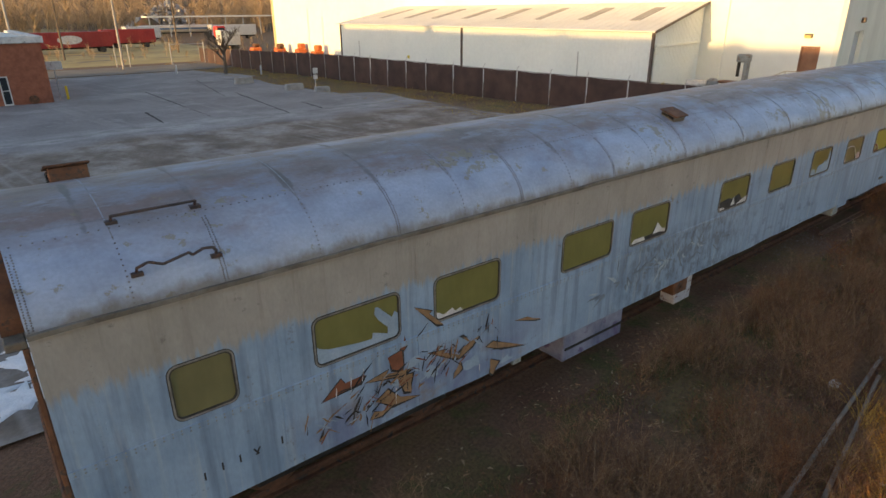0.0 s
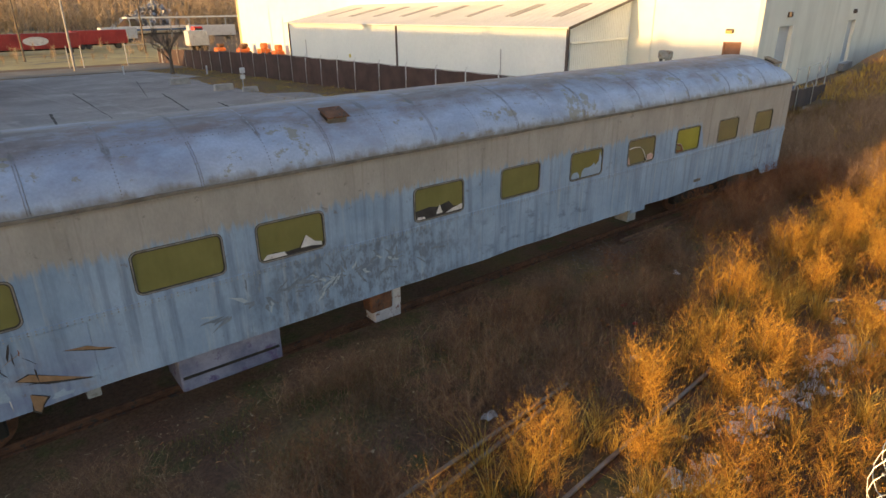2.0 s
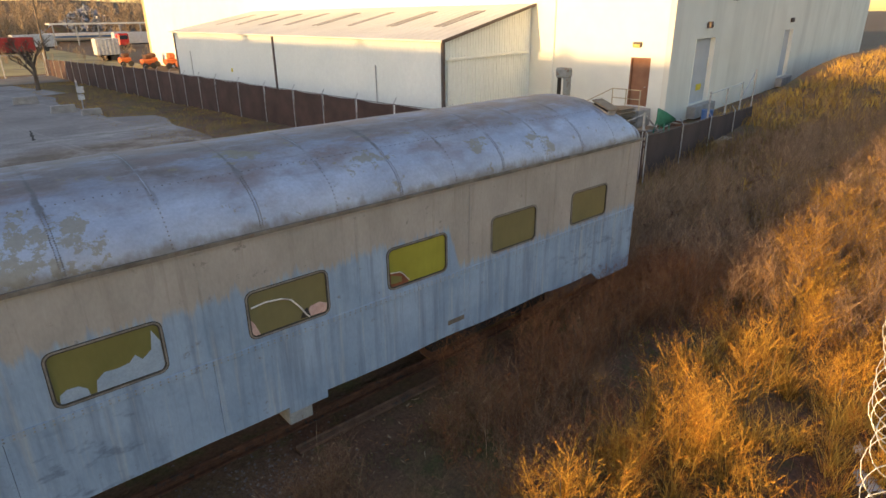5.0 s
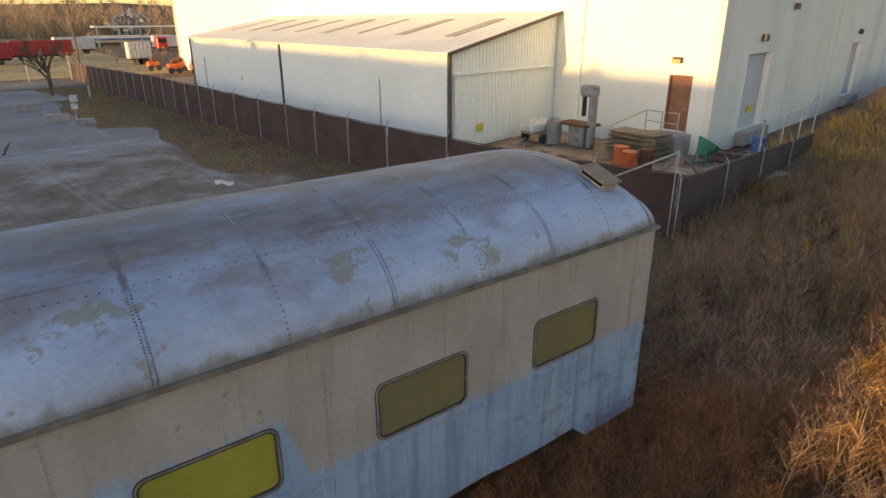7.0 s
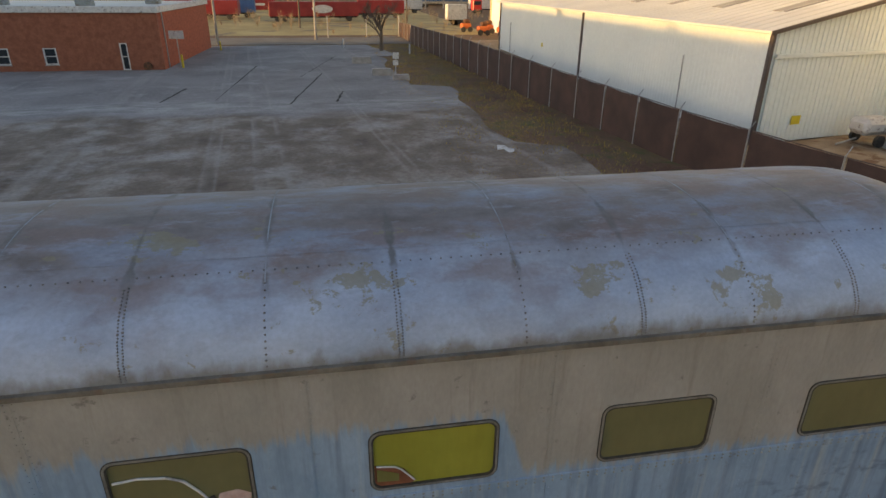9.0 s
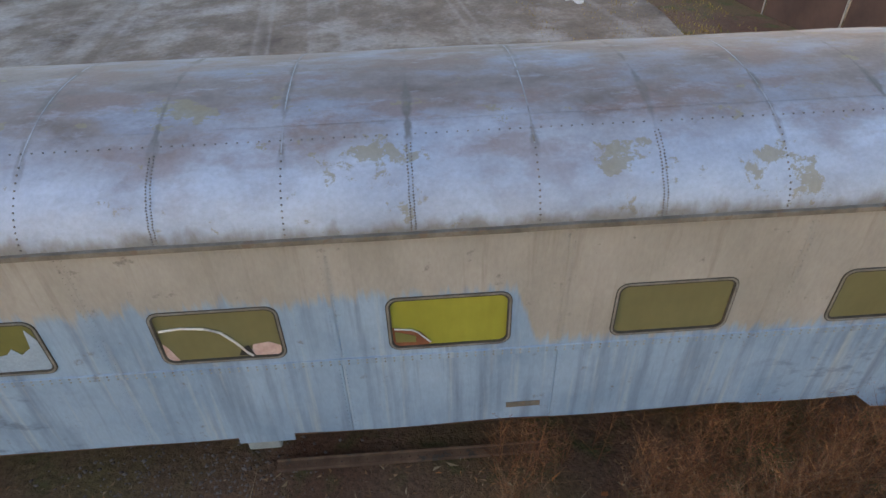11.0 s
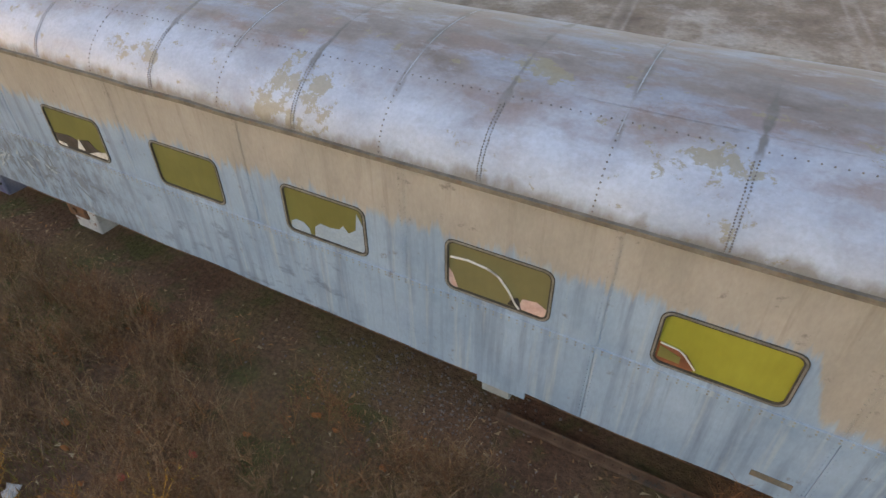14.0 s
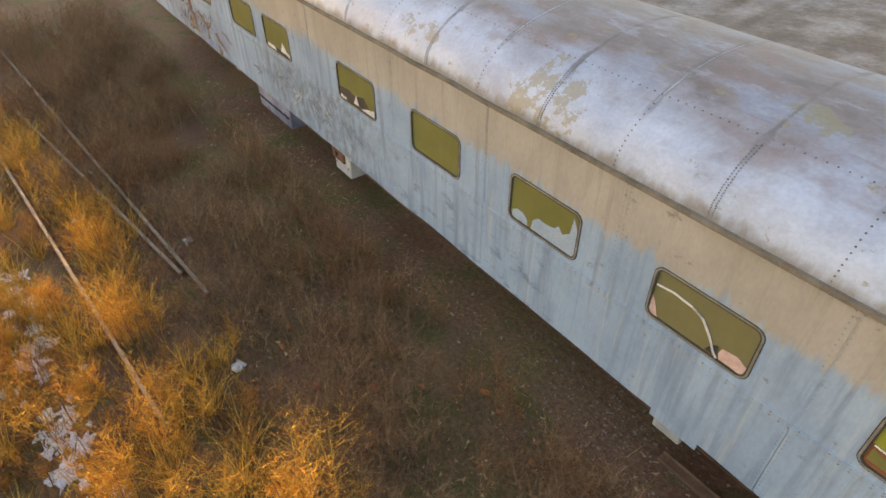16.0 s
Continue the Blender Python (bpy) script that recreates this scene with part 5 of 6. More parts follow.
# ---- behind the lot: trailers, tanks, poles ----
def trailer(x, y, length, turn, body, label, h=2.6, tank_shape=False):
    ob = thing("trailer", (x, y, GF), label, "trailer", "trailers behind the road")
    ob.matrix_basis = pose(x, y, GF, 0, 0, turn)
    m = place(ob)

    def p(name, geo, material):
        geo.v = [tuple(m @ Vector(v)) for v in geo.v]
        return part(name, geo, material, ob)
    if tank_shape:
        p("tank", Geo().tube((-length / 2, 0, 2.0), (length / 2, 0, 2.0), 1.1, n=20), body)
        p("stripe", Geo().box(-length / 2 + 0.3, length / 2 - 0.3, -1.13, -1.0, 1.8, 2.3), M_BLUE)
    else:
        p("body", Geo().box(-length / 2, length / 2, -1.25, 1.25, 1.0, 1.0 + h, 0.04), body)
        for k in range(int(length / 0.6)):
            p("rib", Geo().box(-length / 2 + 0.3 + 0.6 * k, -length / 2 + 0.4 + 0.6 * k, -1.29, -1.252, 1.05, 0.95 + h), body)
    p("chassis", Geo().box(-length / 2 + 0.2, length / 2 - 0.2, -0.5, 0.5, 0.7, 0.98), M_DARK)
    for wx in (-length / 2 + 1.5, -length / 2 + 2.8, length / 2 - 1.8):
        for wy in (-1.1, 0.85):
            w = p("wheel", Geo().tube((wx, wy, 0.5), (wx, wy + 0.25, 0.5), 0.5, n=14), M_RUBBER)
    return ob


tr = [trailer(-5.3, 132.7, 14.0, -4, M_REDPAINT, "long dark red box trailer"), trailer(16.7, 124.7, 17.1, 5, M_REDPAINT, "long dark red box trailer with a pale oval emblem"),
      trailer(30.7, 136.7, 10.0, 0, M_REDPAINT, "short dark red box trailer"), trailer(58.4, 199.4, 21.7, 0, M_WHITE, "white tank trailer with a blue stripe", tank_shape=True),
      trailer(39.0, 160.0, 8.0, 5, M_WHITE, "plain white box trailer on the gravel"), trailer(62.0, 162.0, 12.0, 0, M_WHITE, "plain white box trailer on the gravel"), trailer(42.5, 112.1, 3.6, 0, M_WHITE, "small white box trailer beside the building"),
      trailer(-14.0, 124.0, 14.0, 3, M_REDPAINT, "long dark red box trailer"), trailer(-2.0, 140.0, 12.0, 0, M_BLUE, "blue freight container on a chassis")]
em_m = pose(16.73, 124.69, GF, 0, 0, 5.3)
em = Geo().add([tuple(em_m @ Vector((1.5 + 2.0 * math.cos(6.2832 * k / 20), -1.30, 2.3 + 0.75 * math.sin(6.2832 * k / 20)))) for k in range(20)], [tuple(range(20))])
part("emblem", Geo().prism(em.v, (0, -0.03, 0)), M_WHITE, tr[1], "plain pale oval emblem")
cab = thing("red_truck", (57.0, 157.0, GF), "bright red truck cab beside the tank trailer", "truck")
part("cab", Geo().box(55.6, 58.0, 156.0, 158.4, GF + 0.7, GF + 3.4, 0.25), grained("bright_red_paint", (0.6, 0.03, 0.02), (0.7, 0.05, 0.03), 1, 0.4), cab)
part("windscreen", Geo().box(55.9, 57.7, 155.96, 155.99, GF + 2.1, GF + 3.0), M_GLASS, cab)
for x in (56.1, 57.5):
    part("wheel", Geo().tube((x, 155.9, GF + 0.5), (x, 156.3, GF + 0.5), 0.5, n=16), M_RUBBER, cab)
for i, (x, y, m) in enumerate(((-8.0, 166.5, M_REDPAINT), (-8.0, 166.5, M_BLUE), (-8.0, 166.5, M_BLUE), (-1.0, 180.5, M_REDPAINT), (-1.0, 180.5, M_WHITE), (-1.0, 180.5, M_REDPAINT))):
    lev = i % 3
    c = thing("freight_container", (x, y, GF + 2.6 * lev), "stacked freight container with ribbed sides", "container", "container stacks")
    part("body", Geo().box(x - 6, x + 6, y - 1.2, y + 1.2, GF + 2.6 * lev, GF + 2.59 * (lev + 1), 0.04), m, c)
    for k in range(16):
        part("rib", Geo().box(x - 5.8 + 0.74 * k, x - 5.6 + 0.74 * k, y - 1.24, y - 1.201, GF + 2.6 * lev + 0.1, GF + 2.6 * lev + 2.45), m, c)
    part("lettering_bar", Geo().box(x - 3, x + 3.5, y - 1.26, y - 1.242, GF + 2.6 * lev + 1.1, GF + 2.6 * lev + 1.7), M_WHITE, c)
for x, y, h in ((14.6, 106, 9), (6.1, 75.5, 8.5), (17.6, 81.5, 8.5), (33.5, 113, 9), (54, 200, 10)):
    pole = thing("utility_pole", (x, y, GF), "tall weathered utility pole", "pole", "utility poles")
    part("shaft", Geo().tube((x, y, GF), (x + 0.1, y, h), 0.16, 0.11, 10), M_CONC if y < 100 else M_BARK, pole)
    part("crossarm", Geo().box(x - 0.9, x + 1.1, y - 0.06, y + 0.06, h - 0.6, h - 0.45), M_BARK, pole)
for k, (x, y) in enumerate(((43.6, 92.0), (44.4, 86.0), (42.0, 88.5), (43.9, 79.5), (40.9, 95.5))):
    mch = thing("orange_machine", (x, y, GF), "small orange yard machine with rubber wheels", "machine", "orange machines by the building")
    part("body", Geo().box(x - 0.9, x + 0.7, y - 0.7, y + 0.7, GF + 0.5, GF + 1.3, 0.15), M_ORANGE, mch)
    part("hood", Geo().box(x - 0.4, x + 0.5, y - 0.6, y + 0.6, GF + 1.302, GF + 1.9 + 0.2 * (k % 2), 0.15), M_ORANGE if k % 2 else M_RUST, mch)
    for wx in (-0.6, 0.5):
        part("wheel", Geo().tube((x + wx, y - 0.85, GF + 0.4), (x + wx, y - 0.71, GF + 0.4), 0.4, n=14), M_RUBBER, mch)
solid("canopy_roof", Geo().box(48, 110, 190, 196, 4.0, 4.4), M_CLADROOF, "long pale canopy roof far behind the trailers", "roof", "structure")
g = Geo()
for k in range(12):
    g.box(48.5 + 5.5 * k, 48.8 + 5.5 * k, 190.2, 190.5, GF - 0.1, 4.0)
solid("canopy_columns", g, M_STEEL, "row of canopy columns", "columns", "structure")
gate = thing("chain_gate", (26, 84.5, GF), "open chain-link gate with steel frame by the road", "gate")
for x in (17.6, 19.2, 24.5, 29.0):
    part("gate_post", Geo().tube((x, 85.0, GF), (x, 85.0, 1.6), 0.07), M_STEEL, gate)
for z in (GF + 0.15, 1.4):
    part("gate_rail", Geo().tube((24.5, 85.0, z), (29.0, 85.0, z), 0.03), M_STEEL, gate)

# ---- plants ----
def strip_mesh(name, verts, faces, material, label, category):
    """One mesh from arrays of vertices and of triangles."""
    me = bpy.data.meshes.new(name)
    nv, nf = len(verts), len(faces)
    me.vertices.add(nv)
    me.vertices.foreach_set("co", np.asarray(verts, dtype=np.float32).ravel())
    me.loops.add(3 * nf)
    me.loops.foreach_set("vertex_index", np.asarray(faces, dtype=np.int32).ravel())
    me.polygons.add(nf)
    me.polygons.foreach_set("loop_start", np.arange(0, 3 * nf, 3, dtype=np.int32))
    me.polygons.foreach_set("loop_total", np.full(nf, 3, dtype=np.int32))
    me.update(calc_edges=True)
    me.materials.append(material)
    return tagged(new(name, me), label, category, kind="stuff")


def blades(rng, base, height, width, lean):
    """Bent blades of grass: five points and three triangles each."""
    n = len(base)
    a = rng.uniform(0, 2 * np.pi, n)
    side = np.stack([np.cos(a), np.sin(a), np.zeros(n)], 1) * width[:, None]
    b = rng.uniform(0, 2 * np.pi, n)
    tip = np.stack([np.cos(b), np.sin(b), np.zeros(n)], 1) * (lean * height)[:, None]
    up = np.zeros((n, 3))
    up[:, 2] = height
    v = np.stack([base - side, base + side, base + up * 0.55 + tip * 0.35 - side * 0.7, base + up * 0.55 + tip * 0.35 + side * 0.7, base + up * 0.93 + tip], 1)
    f = np.array([[0, 1, 3], [0, 3, 2], [2, 3, 4]])[None] + (np.arange(n) * 5)[:, None, None]
    return v.reshape(-1, 3), f.reshape(-1, 3)


def weeds(rng, centres, heights, twigs=16, leaves=4, spread=0.35, leaf=0.022, tw=0.003, low=0.25):
    """Dead weeds: a stem, rising twigs along it, and slim dry leaves or seed heads on the twigs."""
    vs, fs, n0 = [], [], 0
    for c, h in zip(centres, heights):
        lean = rng.normal(0, 0.12, 2) * h
        top = c + np.array([lean[0], lean[1], h])
        t = rng.uniform(low, 1.0, twigs)
        ang = rng.uniform(0, 2 * np.pi, twigs)
        ln = spread * h * rng.uniform(0.35, 1.0, twigs) * (1.25 - 0.7 * t)
        p = c + (top - c) * t[:, None]
        q = p + np.stack([np.cos(ang) * ln, np.sin(ang) * ln, ln * rng.uniform(0.3, 1.6, twigs)], 1)
        A, B = np.vstack([c[None], p]), np.vstack([top[None], q])
        W = np.full(twigs + 1, tw)
        W[0] = tw * 1.8
        k = len(A)
        an = rng.uniform(0, np.pi, k)
        sd = np.stack([np.cos(an), np.sin(an), np.zeros(k)], 1) * W[:, None]
        vs.append(np.stack([A - sd, A + sd, B], 1).reshape(-1, 3))
        fs.append(np.arange(3 * k).reshape(-1, 3) + n0)
        n0 += 3 * k
        m = twigs * leaves
        if m:
            u = rng.uniform(0.3, 1.05, m)
            i = np.repeat(np.arange(twigs), leaves)
            lp = p[i] + (q[i] - p[i]) * u[:, None] + rng.normal(0, leaf * 0.5, (m, 3))
            d1 = (q[i] - p[i]) / (np.linalg.norm(q[i] - p[i], axis=1)[:, None] + 1e-6) + rng.normal(0, 0.6, (m, 3))
            d1 *= leaf * rng.uniform(0.6, 1.8, m)[:, None]
            d2 = rng.normal(0, leaf * 0.22, (m, 3))
            vs.append(np.stack([lp - d1 * 0.5, lp + d2, lp + d1], 1).reshape(-1, 3))
            fs.append(np.arange(3 * m).reshape(-1, 3) + n0)
            n0 += 3 * m
    return np.concatenate(vs), np.concatenate(fs)


rng = np.random.default_rng(11)


OLD_RAILS = [((-3.0, -4.36), (12.0, -3.04)), ((3.0, -4.46), (11.3, -3.22)), ((5.0, -5.1), (14.2, -4.29))]


def off_rails(xy):
    """Leaves a narrow lane free along the old rails."""
    keep = np.ones(len(xy), dtype=bool)
    for (ax, ay), (bx, by) in OLD_RAILS:
        d = np.abs((xy[:, 0] - ax) * (by - ay) - (xy[:, 1] - ay) * (bx - ax)) / math.hypot(bx - ax, by - ay)
        keep &= (d > 0.055) | (xy[:, 0] > bx)
    return keep


# edge of the sunlight; plants are coloured bright or dark by their side of it
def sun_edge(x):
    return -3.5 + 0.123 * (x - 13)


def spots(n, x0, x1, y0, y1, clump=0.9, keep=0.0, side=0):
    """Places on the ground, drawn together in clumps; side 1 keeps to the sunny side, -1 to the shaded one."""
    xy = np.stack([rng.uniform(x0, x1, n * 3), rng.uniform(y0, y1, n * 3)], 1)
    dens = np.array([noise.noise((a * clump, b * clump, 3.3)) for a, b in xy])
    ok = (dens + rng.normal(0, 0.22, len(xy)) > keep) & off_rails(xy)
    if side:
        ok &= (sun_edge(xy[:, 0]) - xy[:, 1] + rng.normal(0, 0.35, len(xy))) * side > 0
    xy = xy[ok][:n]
    z = np.array([(G - 0.12 + mound(a, b) if a > 49 else ground_height(a, b) - 0.02) for a, b in xy])
    return np.column_stack([xy, z])


def grass_patch(name, n, area, h, label, keep=0.0, width=0.006, lean=0.55, material=M_GRASS, side=0):
    base = spots(n, *area, keep=keep, side=side)
    tall = np.array([0.65 + 0.7 * (noise.noise((a * 0.45, b * 0.45, 8.0)) + 0.4) for a, b, _ in base])
    hh = rng.uniform(0.4, 1.0, len(base)) * h * np.clip(tall, 0.35, 1.5)
    v, f = blades(rng, base, hh, rng.uniform(0.6, 1.3, len(base)) * width, rng.uniform(0.2, 1.0, len(base)) * lean)
    strip_mesh(name, v, f, material, label, "grass")


def weed_patch(name, n, area, h0, h1, label, material, keep=0.0, twigs=16, leaves=4, spread=0.35, leaf=0.022, clump=0.7, tw=0.003, low=0.25, side=0):
    c = spots(n, *area, clump=clump, keep=keep, side=side)
    v, f = weeds(rng, c, rng.uniform(h0, h1, len(c)), twigs, leaves, spread, leaf, tw, low)
    strip_mesh(name, v, f, material, label, "weeds")


def tuft_patch(name, n, area, h, count, label, material, width=0.005, keep=0.0, side=0):
    """Arching tufts: blades that spring from one root and bend outwards."""
    c = spots(n, *area, clump=0.5, keep=keep, side=side)
    base = np.repeat(c, count, 0) + np.column_stack([rng.normal(0, 0.05, (len(c) * count, 2)), np.zeros(len(c) * count)])
    hh = np.repeat(rng.uniform(0.55, 1.0, len(c)), count) * h * rng.uniform(0.6, 1.0, len(base))
    v, f = blades(rng, base, hh, rng.uniform(0.6, 1.2, len(base)) * width, rng.uniform(0.15, 1.1, len(base)))
    strip_mesh(name, v, f, material, label, "grass")


M_MOSSY = leafy("mossy_short_blades", [(0.0, (0.18, 0.085, 0.035)), (0.35, (0.27, 0.16, 0.055)), (0.6, (0.15, 0.15, 0.03)), (1.0, (0.24, 0.20, 0.06))])
# gold is brightened as if sunlit, straw darkened for shaded gaps between clumps
M_GOLD = leafy("sunlit_golden_grass_blades", [(0.0, (0.36, 0.17, 0.025)), (0.5, (0.62, 0.36, 0.05)), (1.0, (0.78, 0.54, 0.11))])
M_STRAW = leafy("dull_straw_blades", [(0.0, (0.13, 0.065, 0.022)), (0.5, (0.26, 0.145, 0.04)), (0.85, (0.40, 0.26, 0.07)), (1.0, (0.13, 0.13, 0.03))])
# lit and shaded tones of like brush: sun and shade sit in the colour
M_RUSSET_SUN = leafy("sunlit_orange_weeds", [(0.0, (0.20, 0.07, 0.012)), (0.5, (0.42, 0.17, 0.022)), (1.0, (0.58, 0.28, 0.04))])
M_PALEBRUSH = leafy("lit_brush_twigs", [(0.0, (0.16, 0.085, 0.05)), (0.5, (0.32, 0.185, 0.10)), (1.0, (0.48, 0.32, 0.18))])
M_RUSSET = leafy("shade_russet_brush_twigs", [(0.0, (0.12, 0.04, 0.018)), (0.5, (0.26, 0.10, 0.035)), (1.0, (0.40, 0.19, 0.07))])
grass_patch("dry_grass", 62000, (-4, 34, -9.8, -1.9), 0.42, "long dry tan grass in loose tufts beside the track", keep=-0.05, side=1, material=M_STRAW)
grass_patch("short_grass", 50000, (-2, 32, -4.2, -0.3), 0.17, "short brown and green grass beside the rail car", keep=0.05, material=M_MOSSY, width=0.004)
grass_patch("far_grass", 14000, (32, 50, -16, 6.5), 0.8, "tall dry grass beyond the end of the rail car", width=0.012, material=M_STRAW)
grass_patch("rise_grass", 42000, (49, 100, -13, 10.2), 0.85, "tall golden grass on the rise", keep=-0.15, width=0.013, lean=1.1, material=M_GOLD)
grass_patch("fence_grass", 22000, (24.0, 31.2, 14, 88), 0.20, "short olive grass strip along the screened fence", keep=-0.2, width=0.012)
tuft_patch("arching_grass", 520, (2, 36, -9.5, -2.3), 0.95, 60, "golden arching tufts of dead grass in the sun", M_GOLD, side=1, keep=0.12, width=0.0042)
tuft_patch("bank_grass", 900, (34, 85, -16, 2.0), 1.1, 40, "golden arching grass on the far bank", M_GOLD, 0.011)
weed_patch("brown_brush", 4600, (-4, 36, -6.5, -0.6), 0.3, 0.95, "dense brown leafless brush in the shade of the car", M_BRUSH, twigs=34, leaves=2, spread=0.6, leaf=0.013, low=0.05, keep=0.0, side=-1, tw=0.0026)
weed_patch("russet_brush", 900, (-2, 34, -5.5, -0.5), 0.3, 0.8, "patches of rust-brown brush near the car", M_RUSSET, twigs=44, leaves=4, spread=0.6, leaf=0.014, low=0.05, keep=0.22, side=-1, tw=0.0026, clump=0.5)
weed_patch("sill_brush", 420, (20.5, 27.5, -1.6, 0.4), 0.5, 1.15, "brown brush leaning on the foot of the far end", M_RUSSET, twigs=36, leaves=3, spread=0.5, leaf=0.016, low=0.1, tw=0.003)
weed_patch("rank_weeds", 300, (5, 30, -3.4, -0.5), 0.25, 0.8, "sparse dead stalks and brown weeds near the sill", leafy("dead_stalks", [(0.0, (0.26, 0.11, 0.05)), (0.5, (0.42, 0.22, 0.09)), (1.0, (0.50, 0.38, 0.22))]), twigs=14, leaves=2, spread=0.6, leaf=0.018, tw=0.003, low=0.05, keep=0.05)
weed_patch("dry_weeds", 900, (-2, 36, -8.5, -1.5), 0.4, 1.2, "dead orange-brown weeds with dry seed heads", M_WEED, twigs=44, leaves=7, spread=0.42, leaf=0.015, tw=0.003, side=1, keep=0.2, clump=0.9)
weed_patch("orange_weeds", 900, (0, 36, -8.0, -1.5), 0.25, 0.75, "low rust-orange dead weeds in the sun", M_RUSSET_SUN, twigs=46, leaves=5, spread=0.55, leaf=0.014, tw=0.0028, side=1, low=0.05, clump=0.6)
weed_patch("rise_brush", 420, (50, 80, -8, 8.5), 0.7, 1.5, "brown dead brush among the golden grass of the rise", M_PALEBRUSH, twigs=28, leaves=3, spread=0.45, leaf=0.03, tw=0.008)
weed_patch("fence_brush", 700, (30, 52, 2.5, 5.2), 0.3, 0.8, "low brown brush along the screened fence", M_PALEBRUSH, twigs=30, leaves=2, spread=0.5, leaf=0.02, tw=0.005, low=0.1, keep=-0.25)
weed_patch("far_brush", 3600, (26.3, 56, -7, 3.0), 0.5, 1.35, "tall brown brush beyond the end of the rail car", M_PALEBRUSH, twigs=34, leaves=2, spread=0.5, leaf=0.024, tw=0.005, low=0.1, keep=-0.25)
weed_patch("far_weeds", 700, (30, 75, -15, -1.0), 0.7, 1.5, "golden dead weeds on the far bank", M_WEED, twigs=28, leaves=6, spread=0.38, leaf=0.03, tw=0.006, keep=0.05)

# fallen leaves and bits of dead stalk on the ground beside the car
c = spots(6000, 3, 27, -3.8, 0.3, keep=-0.2)
c[:, 2] += 0.03 + rng.uniform(0, 0.05, len(c))
a1, a2 = rng.normal(0, 0.028, (len(c), 3)), rng.normal(0, 0.02, (len(c), 3))
a1[:, 2] *= 0.3
a2[:, 2] *= 0.3
v = np.stack([c - a1, c + a2, c + a1], 1).reshape(-1, 3)
strip_mesh("leaf_litter", v, np.arange(len(v)).reshape(-1, 3), leafy("fallen_leaves", [(0.0, (0.13, 0.065, 0.04)), (0.5, (0.35, 0.17, 0.065)), (0.85, (0.45, 0.34, 0.2)), (0.93, (0.42, 0.24, 0.12)), (1.0, (0.6, 0.2, 0.04))]), "brown fallen leaves strewn over the earth", "leaves")

# grey gravel and small stones spilled along the sill
c = np.column_stack([rng.normal(17.1, 0.8, 1100), rng.normal(0.1, 0.4, 1100), np.zeros(1100)])
c[:, 2] = [ground_height(a, b) for a, b in c[:, :2]]
c[:, 2] -= 0.008
r = rng.uniform(0.012, 0.034, len(c))[:, None]
oct_ = np.array([(1, 0, 0), (-1, 0, 0), (0, 1, 0), (0, -1, 0), (0, 0, 0.7), (0, 0, -0.7)])
v = (c[:, None] + r[:, None] * (oct_[None] + rng.normal(0, 0.2, (len(c), 6, 3)))).reshape(-1, 3)
of = np.array([(0, 2, 4), (2, 1, 4), (1, 3, 4), (3, 0, 4), (2, 0, 5), (1, 2, 5), (3, 1, 5), (0, 3, 5)])
strip_mesh("gravel_patch", v, (of[None] + (np.arange(len(c)) * 6)[:, None, None]).reshape(-1, 3), leafy("grey_gravel", [(0.0, (0.13, 0.09, 0.07)), (1.0, (0.25, 0.20, 0.17))]), "loose grey gravel spilled beside the sill", "gravel")

# single taller weed bushes that stand out in the sun
for x, y, h in ((16.3, -3.45, 1.7), (19.6, -3.1, 1.5), (21.8, -3.6, 1.6), (14.2, -4.2, 1.2), (12.5, -4.05, 1.5), (23.6, -3.6, 1.7), (15.0, -4.8, 1.2), (18.2, -4.4, 1.3), (25.5, -3.4, 1.6), (10.3, -4.2, 1.3), (27.6, -3.0, 1.7), (20.7, -4.8, 1.3),
                (11.2, -5.0, 1.0), (17.1, -5.4, 1.0), (24.6, -4.4, 1.3), (29.4, -2.2, 1.6), (31.5, -2.6, 1.5), (13.3, -4.9, 1.0), (22.6, -2.9, 1.3), (33.0, -1.6, 1.6)):
    z = ground_height(x, y) - 0.03
    cs = np.array([[x + rng.normal(0, 0.16), y + rng.normal(0, 0.16), z] for _ in range(9)])
    v, f = weeds(rng, cs, rng.uniform(0.6, 1.0, 9) * h, 54, 9, 0.40, 0.017, 0.003, 0.25)
    b = thing("weed_bush", (x, y, z), "dead golden-orange weed bush with fine twigs", "bush", "weed bushes in the sun")
    ob = strip_mesh("foliage", v, f, M_WEED, "", "")
    ob.pop("kind", None)
    ob.parent, ob.matrix_parent_inverse = b, place(b).inverted()
    g = Geo()
    for c in cs[:5]:
        g.tube(c, c + np.array([rng.normal(0, 0.06), rng.normal(0, 0.06), h * 0.7]), 0.009, 0.004, 5)
    part("stem", g, M_BARK, b)


# bare tree at the end of the fence, and woods far off
def bare_tree(x, y, h, label):
    r = random.Random(int(x * 7 + y))
    tree = thing("bare_tree", (x, y, lot_z(y)), label, "tree")
    trunk, crown = Geo(), Geo()

    def grow(p, d, length, rad, level):
        q = p + d * length
        (trunk if level < 2 else crown).tube(p, q, rad, rad * 0.68, 7 if level < 2 else 4, caps=False)
        if level < 5:
            for _ in range(3 if level else 5):
                e = (d + Vector((r.uniform(-1, 1), r.uniform(-1, 1), r.uniform(-0.25, 0.7))) * 0.75).normalized()
                grow(p + d * length * r.uniform(0.55, 1.0), e, length * r.uniform(0.55, 0.8), rad * 0.58, level + 1)
    grow(Vector((x, y, lot_z(y) - 0.1)), Vector((0.03, 0, 1)), h * 0.3, h * 0.028, 0)
    part("trunk", trunk, M_BARK, tree)
    part("crown", crown, M_BARK, tree)


